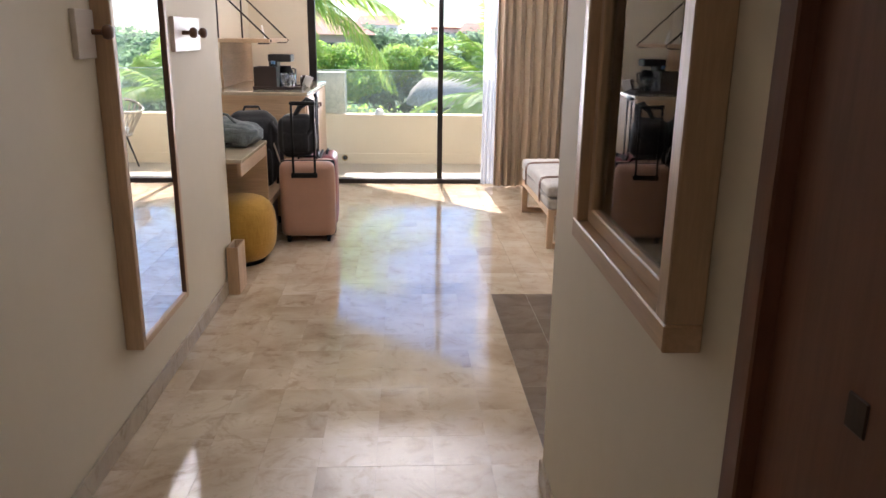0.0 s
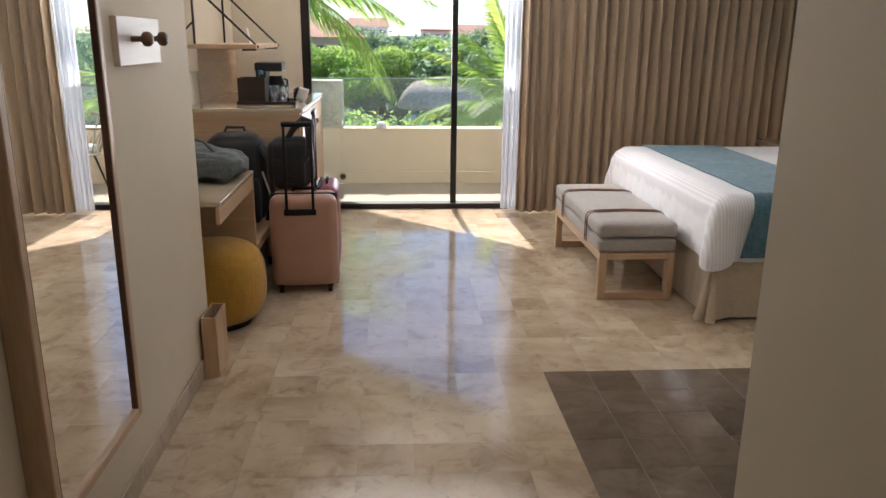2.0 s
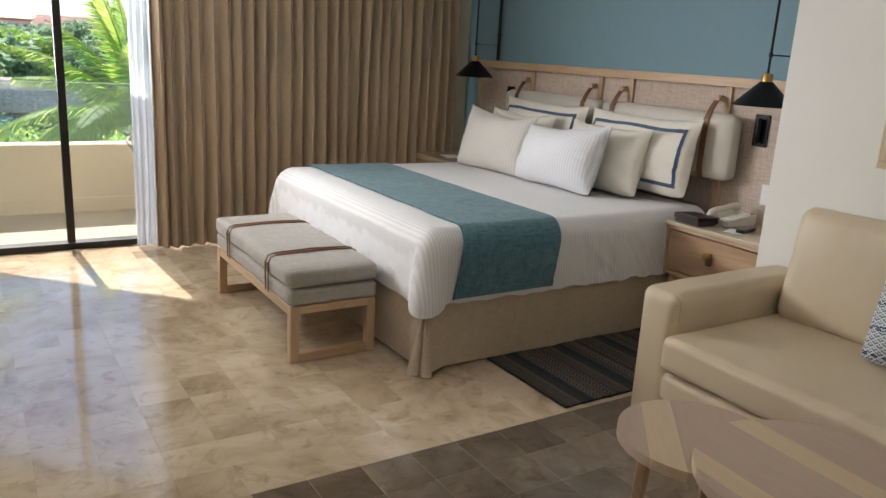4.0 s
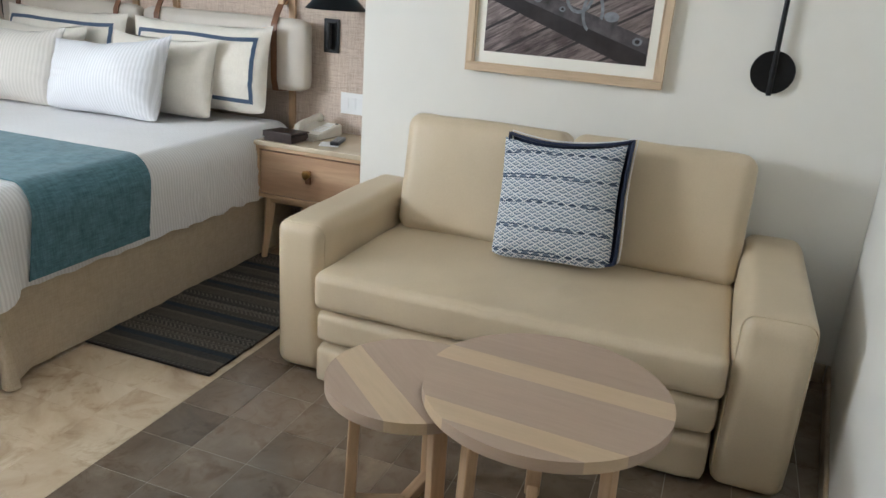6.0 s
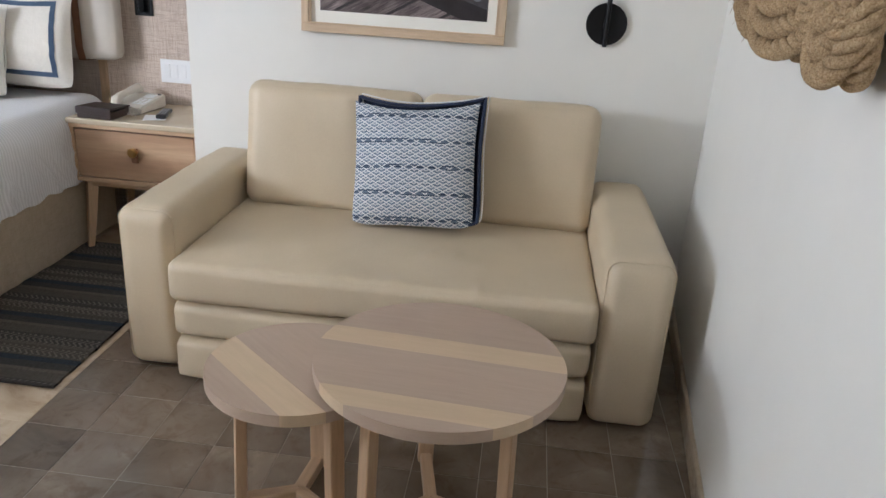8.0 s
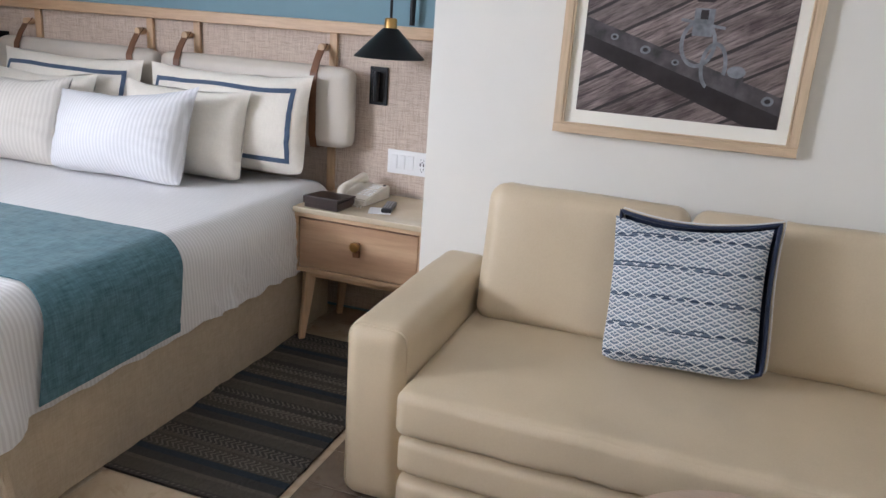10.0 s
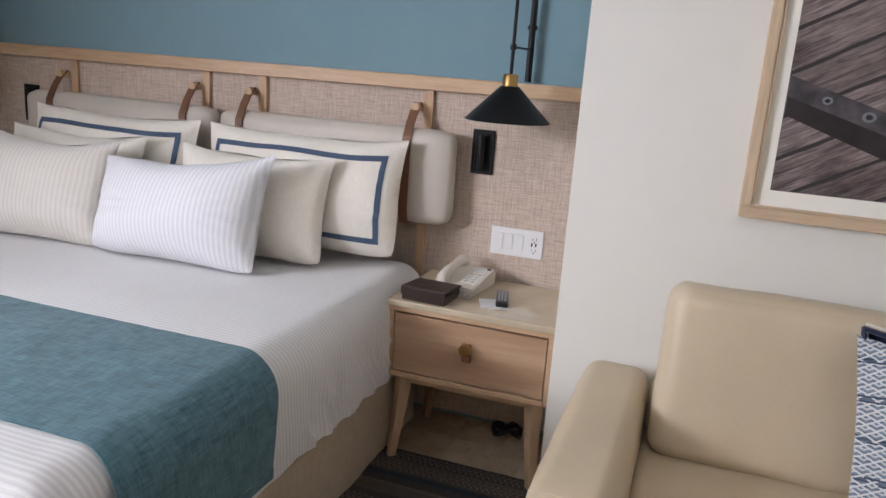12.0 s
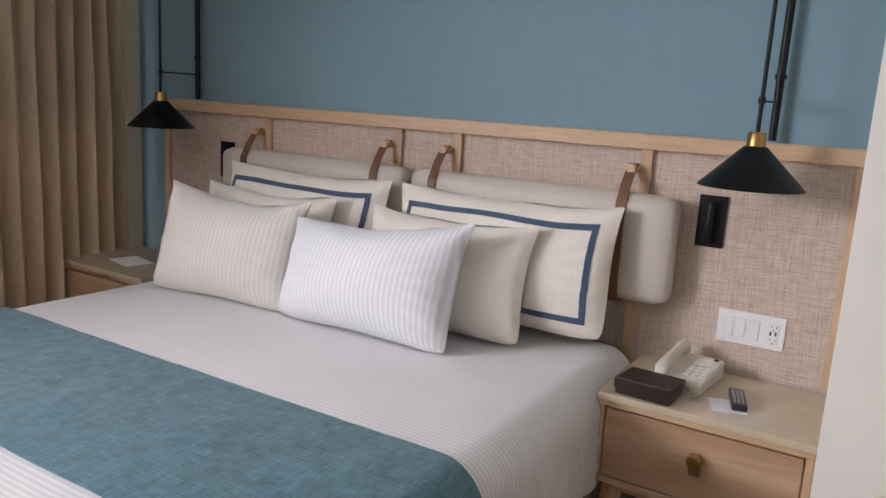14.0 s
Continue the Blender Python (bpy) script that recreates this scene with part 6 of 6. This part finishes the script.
def leaves(blobs, n, size, seed):
    """Many small bent leaves over the shells of several lumps; lumps as (centre, radii)."""
    rnd = random.Random(seed)
    verts, faces = [], []
    weights = [r[0] * r[1] + r[2] * r[0] for c, r in blobs]
    for _ in range(n):
        c, r = rnd.choices(blobs, weights)[0]
        d = Vector((rnd.gauss(0, 1), rnd.gauss(0, 1), rnd.gauss(.25, 1))).normalized()
        k = rnd.uniform(.55, 1.06)
        lump = 1 + .22 * noise.noise(Vector((d.x * 3 + seed, d.y * 3, d.z * 3 + c[0])))
        p = Vector((c[0] + d.x * r[0] * k * lump, c[1] + d.y * r[1] * k * lump, c[2] + d.z * r[2] * k * lump))
        s = size * rnd.uniform(.6, 1.35)
        nrm = (d + Vector((rnd.gauss(0, .5), rnd.gauss(0, .5), rnd.gauss(.4, .5)))).normalized()
        a = nrm.cross(Vector((rnd.gauss(0, 1), rnd.gauss(0, 1), rnd.gauss(0, 1)))).normalized()
        b_ = nrm.cross(a)
        i = len(verts)
        verts += [p - a * s, p - b_ * s * .42 - nrm * s * .12, p + a * s, p + b_ * s * .42 - nrm * s * .12]
        faces += [(i, i + 1, i + 2), (i, i + 2, i + 3)]
    me = bpy.data.meshes.new("leaves")
    me.from_pydata([tuple(v) for v in verts], [], faces)
    return me


def tree(m, h, spread, mat, seed, n=3200, size=.22):
    rnd = random.Random(seed)
    t = thing("tree", "leafy broad-crowned green tree below the balcony", "tree", m, "trees beyond the balcony")
    part("trunk", tube([(0, 0, 0), (.12, .05, h * .3), (.05, -.08, h * .55), (.1, 0, h * .75)], [h * .04, h * .032, h * .022, h * .01], 9), M_BARK, t, "", True, 60)
    blobs = []
    for k in range(9):
        a = 2 * math.pi * k / 9 + rnd.uniform(-.3, .3)
        rr = spread * rnd.uniform(.25, .62) * (k % 3 != 0)
        z = h * rnd.uniform(.52, .82)
        c = (rr * math.cos(a), rr * math.sin(a), z)
        r = spread * rnd.uniform(.30, .48)
        blobs.append((c, (r, r, r * .72)))
        if k < 6:
            part("limb", tube([(.08, 0, h * .42), (c[0] * .5, c[1] * .5, h * .55), c], [h * .016, h * .011, h * .005], 6), M_BARK, t, "", True, 60)
    mk("crown", leaves(blobs, n, size, seed), mat, t, "crown of many small leaves")
    return t


t1 = tree(pose(-3.9, 52, GZ, 0, 0, 20), 6.85, 4.4, M_LEAF, 1, 15000, .16)
t2 = tree(pose(9.5, 64, GZ, 0, 0, 70), 7.15, 5.0, M_LEAF2, 2, 12000, .19)
for x, y, s, rz in ((-7.6, 47, .92, 130), (11.5, 50, .9, 210), (-9.5, 60, 1.1, 300), (1.5, 76, 1.06, 160), (13.5, 64, 1.1, 40), (-1.0, 67, .95, 250), (6.6, 72, 1.0, 20), (-5.8, 56, .8, 340)):
    copy_thing(t1, pose(x, y, GZ, 0, 0, rz)).scale = (s, s, s)
for x, y, s, rz in ((-3.0, 74, 1.12, 15), (3.5, 80, 1.05, 100), (-12, 82, 1.2, 200), (10, 86, 1.15, 260), (17, 78, 1.2, 310), (-3.4, 36, .60, 80)):
    copy_thing(t2, pose(x, y, GZ, 0, 0, rz)).scale = (s, s, s)
fw = []
rnd = random.Random(7)
for k in range(70):
    x = rnd.uniform(-70, 80)
    y = rnd.uniform(95, 190)
    r = rnd.uniform(4, 8)
    fw.append(((x, y, GZ + 3.1 + rnd.uniform(-.8, 1.0) + (y - 95) * .012), (r, r, r * .55)))
for k in range(60):
    r = rnd.uniform(1.6, 3.2)
    fw.append(((rnd.uniform(-16, 22), rnd.uniform(66, 92), GZ + rnd.uniform(1.2, 4.2)), (r, r, r * .8)))
ob = mk("far_woods", leaves(fw, 70000, .5, 9), M_LEAF2)
tagged(ob, "distant dense green woods", "woods", "", "stuff")
sb = [((rnd.uniform(-4.5, 4.5), rnd.uniform(24, 31), GZ + rnd.uniform(2.7, 3.5)), (1.6, 1.6, 1.1)) for k in range(34)]
tagged(mk("shrubs", leaves(sb, 14000, .13, 4), M_LEAF), "bright green shrubs below the balcony", "shrubs", "", "stuff")


def frond(length, droop, seed, width=.42):
    """An arching rachis with narrow drooping leaflets on both sides; grows along +x."""
    rnd = random.Random(seed)
    verts, faces = [], []
    n = 74
    pts = []
    for k in range(n + 1):
        s = k / n
        pts.append(Vector((length * (s - .12 * s ** 3 * droop), 0, length * (.30 * s - droop * .62 * s * s))))
    for k in range(3, n):
        s = k / n
        p = pts[k]
        d = (pts[min(k + 1, n)] - pts[k - 1]).normalized()
        up = Vector((0, 1, 0)).cross(d) * -1
        L = width * (math.sin(math.pi * min(1, s * .88 + .13)) ** .6) * rnd.uniform(.85, 1.1)
        for side in (-1, 1):
            tip_dir = (d * .75 + Vector((0, side, 0)) * .9 + Vector((0, 0, -.35 - .25 * rnd.random()))).normalized()
            mid = p + tip_dir * L * .5 + Vector((0, 0, .03))
            tip = p + tip_dir * L + Vector((0, 0, -.12 * L))
            w = d * .011
            i = len(verts)
            verts += [p - w, p + w, mid + w * 1.2, mid - w * 1.2, tip]
            faces += [(i, i + 1, i + 2, i + 3), (i + 3, i + 2, i + 4)]
    b = tube(pts, [.016 * (1 - .8 * k / n) + .002 for k in range(n + 1)], 5)
    me = bpy.data.meshes.new("frond")
    me.from_pydata([tuple(v) for v in verts], [], faces)
    b.from_mesh(me)
    out = bpy.data.meshes.new("frond")
    b.to_mesh(out)
    b.free()
    return out


def palm(m, h, fronds, label, mat):
    t = thing("palm_tree", label, "palm tree", m)
    part("trunk", tube([(.25, .1, 0), (.12, .05, h * .4), (0, 0, h * .98)], [.17, .13, .10], 10), M_BARK, t, "ringed grey trunk", True, 60)
    for k, (az, el, L, dr_, wd) in enumerate(fronds):
        o = mk("frond", frond(L, dr_, k + 3, wd), mat, t)
        o.matrix_basis = pose(0, 0, h, 0, -el, az)
    return t


palm(pose(-2.35, 13.6, GZ), 7.7, [(-1, 2, 2.7, .8, .8), (-12, 10, 2.7, .75, .8), (-4, 12, 3.2, .9, .7), (-18, -4, 3.0, 1.25, .75), (4, -12, 2.9, 1.1, .75), (-8, 28, 2.9, .8, .6), (-32, 20, 2.4, .95, .55), (14, 30, 2.5, .8, .55), (-55, 2, 2.4, 1.2, .55), (30, 10, 2.4, 1.0, .55),
     (60, 15, 2.4, 1.0, .5), (100, 20, 2.4, 1.0, .5), (140, 15, 2.4, 1.1, .5), (180, 12, 2.4, 1.0, .5), (220, 20, 2.4, 1.0, .5), (265, 15, 2.4, 1.1, .5), (295, 25, 2.4, 1.0, .5)],
     "tall coconut palm with arching fronds beside the balcony", M_PALM)
palm(pose(1.98, 13.9, GZ), 5.95, [(172, 74, 1.5, .1, .3), (188, 84, 1.35, .08, .3), (100, 80, 1.4, .1, .3), (150, 48, 1.7, .5, .4), (205, 2, 2.0, 1.0, .5), (180, 5, 2.2, .9, .5), (165, 32, 2.1, .6, .45), (150, 62, 2.2, .25, .4), (200, 25, 1.9, .7, .5), (215, 62, 2.0, .3, .4), (235, 15, 1.8, .9, .5), (120, 66, 1.7, .15, .35),
     (260, 40, 1.8, .5, .45), (290, 15, 1.8, .9, .5), (330, 30, 1.8, .7, .45), (10, 10, 1.8, .9, .5), (50, 30, 1.8, .7, .45), (90, 12, 1.8, .9, .5), (195, -14, 1.7, .8, .5), (172, -20, 1.6, .7, .5)],
     "young yellow-green palm with upright fronds", M_PALM)

# thatched hut
M_THATCH = plain("grey_thatch", (.66, .54, .43), .95, 0, .4, 5, .9, 25)
hu = thing("thatched_hut", "round hut with a shaggy grey thatched roof", "hut", pose(3.7, 60, GZ - .95))
b = bmesh.new()
rings = []
for j, (sx, sy, z) in enumerate(((3.4, 2.8, 2.85), (3.4, 2.75, 3.2), (2.95, 2.2, 4.0), (2.35, 1.3, 4.6), (1.9, .3, 4.85))):
    rings.append([b.verts.new((sx * math.cos(2 * math.pi * k / 60) * (1 + .02 * noise.noise(Vector((k * .9, j, 0)))), sy * math.sin(2 * math.pi * k / 60), z + (.16 if j == 0 else .05) * noise.noise(Vector((k * 1.7, j * 3, 1))))) for k in range(60)])
for r0, r1 in zip(rings, rings[1:]):
    for k in range(60):
        b.faces.new((r0[k], r0[(k + 1) % 60], r1[(k + 1) % 60], r1[k]))
b.faces.new(rings[-1])
b.faces.new(rings[0][::-1])
part("roof", b, M_THATCH, hu, "shaggy thatched roof", True, 50)
for k in range(8):
    a = 2 * math.pi * (k + .5) / 8
    part("post", tube([(2.8 * math.cos(a), 2.1 * math.sin(a), 0), (2.8 * math.cos(a), 2.1 * math.sin(a), 3.1)], .11, 8), M_BARK, hu)
part("counter", box(-2.7, -2.0, -2.2, -1.6, 0, 2.5, .05, 1), M_PLASTIC, hu, "white counter")
part("panel", box(-1.9, -1.2, -2.3, -2.15, 0, 2.6, .03, 1), plain("turquoise_paint", (.10, .40, .50), .6), hu, "turquoise panel")

# houses beyond the trees
M_PINK = plaster("pink_render", (.75, .52, .42))
M_WHITEH = plaster("white_render", (.85, .82, .78))
M_TERRA = plain("terracotta_roof", (.55, .22, .13), .8, 0, .25, 2, .6, 12)
M_HWIN = plain("dark_window_glass", (.05, .06, .07), .1)


def house(m, w, d, h, wall, pitched, floors, cols, label):
    t = thing("house", label, "house", m, "houses beyond the trees")
    wl = part("wall", box(-w / 2, w / 2, 0, d, 0, h, .05, 1), wall, t)
    if pitched:
        b = bmesh.new()
        q = [b.verts.new(c) for c in ((-w / 2 - .5, -.5, h), (w / 2 + .5, -.5, h), (w / 2 + .5, d + .5, h), (-w / 2 - .5, d + .5, h), (-w / 2 + .6, d / 2, h + d * .22), (w / 2 - .6, d / 2, h + d * .22))]
        for f in ((0, 1, 5, 4), (1, 2, 5), (2, 3, 4, 5), (3, 0, 4), (3, 2, 1, 0)):
            b.faces.new([q[i] for i in f])
        part("roof", b, M_TERRA, t, "terracotta tiled roof")
    else:
        part("roof", box(-w / 2 - .2, w / 2 + .2, -.2, d + .2, h, h + .5, .05, 1), M_TERRA if wall is M_PINK else M_WHITEH, t)
    for f in range(floors):
        for c in range(cols):
            x = -w / 2 + w * (c + .5) / cols
            z = h - 2.9 * (floors - f) + .7
            wi = part("window", box(x - .7, x + .7, -.06, .02, z, z + 1.5), M_HWIN, t)
            part("sill", box(x - .8, x + .8, -.14, 0, z - .1, z), wall, wi)
    return t


house(pose(-6.6, 70, GZ, 0, 0, 25), 8, 7, 7.0, M_PINK, True, 2, 3, "pink house with a terracotta hipped roof")
house(pose(-9.5, 76, GZ, 0, 0, 25), 6, 6, 8.2, M_PINK, True, 2, 2, "pink house wing with a terracotta roof")
house(pose(3.5, 175, GZ - 2.8), 16, 10, 9.6, M_WHITEH, False, 3, 6, "distant white flat-roofed apartment house")
house(pose(-6, 190, GZ - 2.2), 10, 10, 11.5, M_WHITEH, True, 3, 4, "distant white house with terracotta roof")
house(pose(20, 170, GZ - 2.6), 14, 10, 10.2, M_WHITEH, True, 3, 5, "distant pale house with terracotta roof")
house(pose(11.5, 185, GZ - 3.0), 9, 9, 11.4, M_PINK, False, 3, 4, "distant pink flat-roofed house")


# ---------------------------------------------------------------- stone floor, piece by piece
P = .204
GAP = .0003


def tile_verts(x, y, s, z1=0.0, ch=.0001, gap=GAP):
    h = s / 2 - gap
    lo = [(x - h, y - h, z1 - .012), (x + h, y - h, z1 - .012), (x + h, y + h, z1 - .012), (x - h, y + h, z1 - .012)]
    md = [(a, b_, z1 - ch) for a, b_, _ in lo]
    k = h - ch
    hi = [(x - k, y - k, z1), (x + k, y - k, z1), (x + k, y + k, z1), (x - k, y + k, z1)]
    v = lo + md + hi
    f = [(8, 9, 10, 11)]
    for i in range(4):
        j = (i + 1) % 4
        f += [(i, j, 4 + j, 4 + i), (4 + i, 4 + j, 8 + j, 8 + i)]
    return v, f


def tile_mesh(name, mat, gap):
    me = bpy.data.meshes.new(name)
    v, f = tile_verts(0, 0, P, gap=gap)
    me.from_pydata(v, [], f)
    me.materials.append(mat)
    return me


rnd = random.Random(3)
structure("floor_bed", box(DX, BX, -1.5, WY + .03, -.012, -.0016), M_GROUT, "cream joint filler between the floor tiles", "floor")
pale = thing("floor_pale", "polished cream marble floor of small square tiles", "floor", pose(0, 0, 0), "", "structure")
dark = thing("floor_dark", "polished brown marble tile field in front of the sofa", "floor", pose(0, 0, 0), "", "structure")
tagged(part("brown_grout_bed", box(.5745, PX, 2.42, 4.6725, -.012, -.0012), M_DGROUT, dark), "", "")
me_p, me_d = tile_mesh("tile", M_FLOOR, .0003), tile_mesh("tile", M_DARK, .0013)
X0, Y0 = .574, 4.673
rest_v, rest_f = [], []
for i in range(-10, 16):
    for j in range(-31, 18):
        x, y = X0 + (i + .5) * P, Y0 + (j + .5) * P
        in_dark = i >= 0 and j < 0
        if in_dark:
            if i < 13 and j >= -11:
                o = new("tile", me_d)
                o.parent = dark
                o.location = (x, y, rnd.uniform(-.0005, .0003))
                o.rotation_euler = (rnd.gauss(0, .0012), rnd.gauss(0, .0012), rnd.choice((0, 1, 2, 3)) * math.pi / 2)
            continue
        if y > WY + .05 or y < -1.5 or x < DX - .1 or x > BX:
            continue
        if (-8 <= i < 5 and -13 <= j < 9 and not (i >= 0 and j < 0)):
            o = new("tile", me_p)
            o.parent = pale
            o.location = (x, y, rnd.uniform(-.0001, .0001))
            o.rotation_euler = (rnd.gauss(0, .0006), rnd.gauss(0, .0006), rnd.choice((0, 1, 2, 3)) * math.pi / 2)
        else:
            v, f = tile_verts(x, y, P, rnd.uniform(-.0001, .0001))
            k = len(rest_v)
            rest_v += v
            rest_f += [tuple(a + k for a in q) for q in f]
me = bpy.data.meshes.new("tile_field")
me.from_pydata(rest_v, [], rest_f)
o = mk("tile_field", me, M_FLOOR_R, pale)
o["kind"] = "stuff"
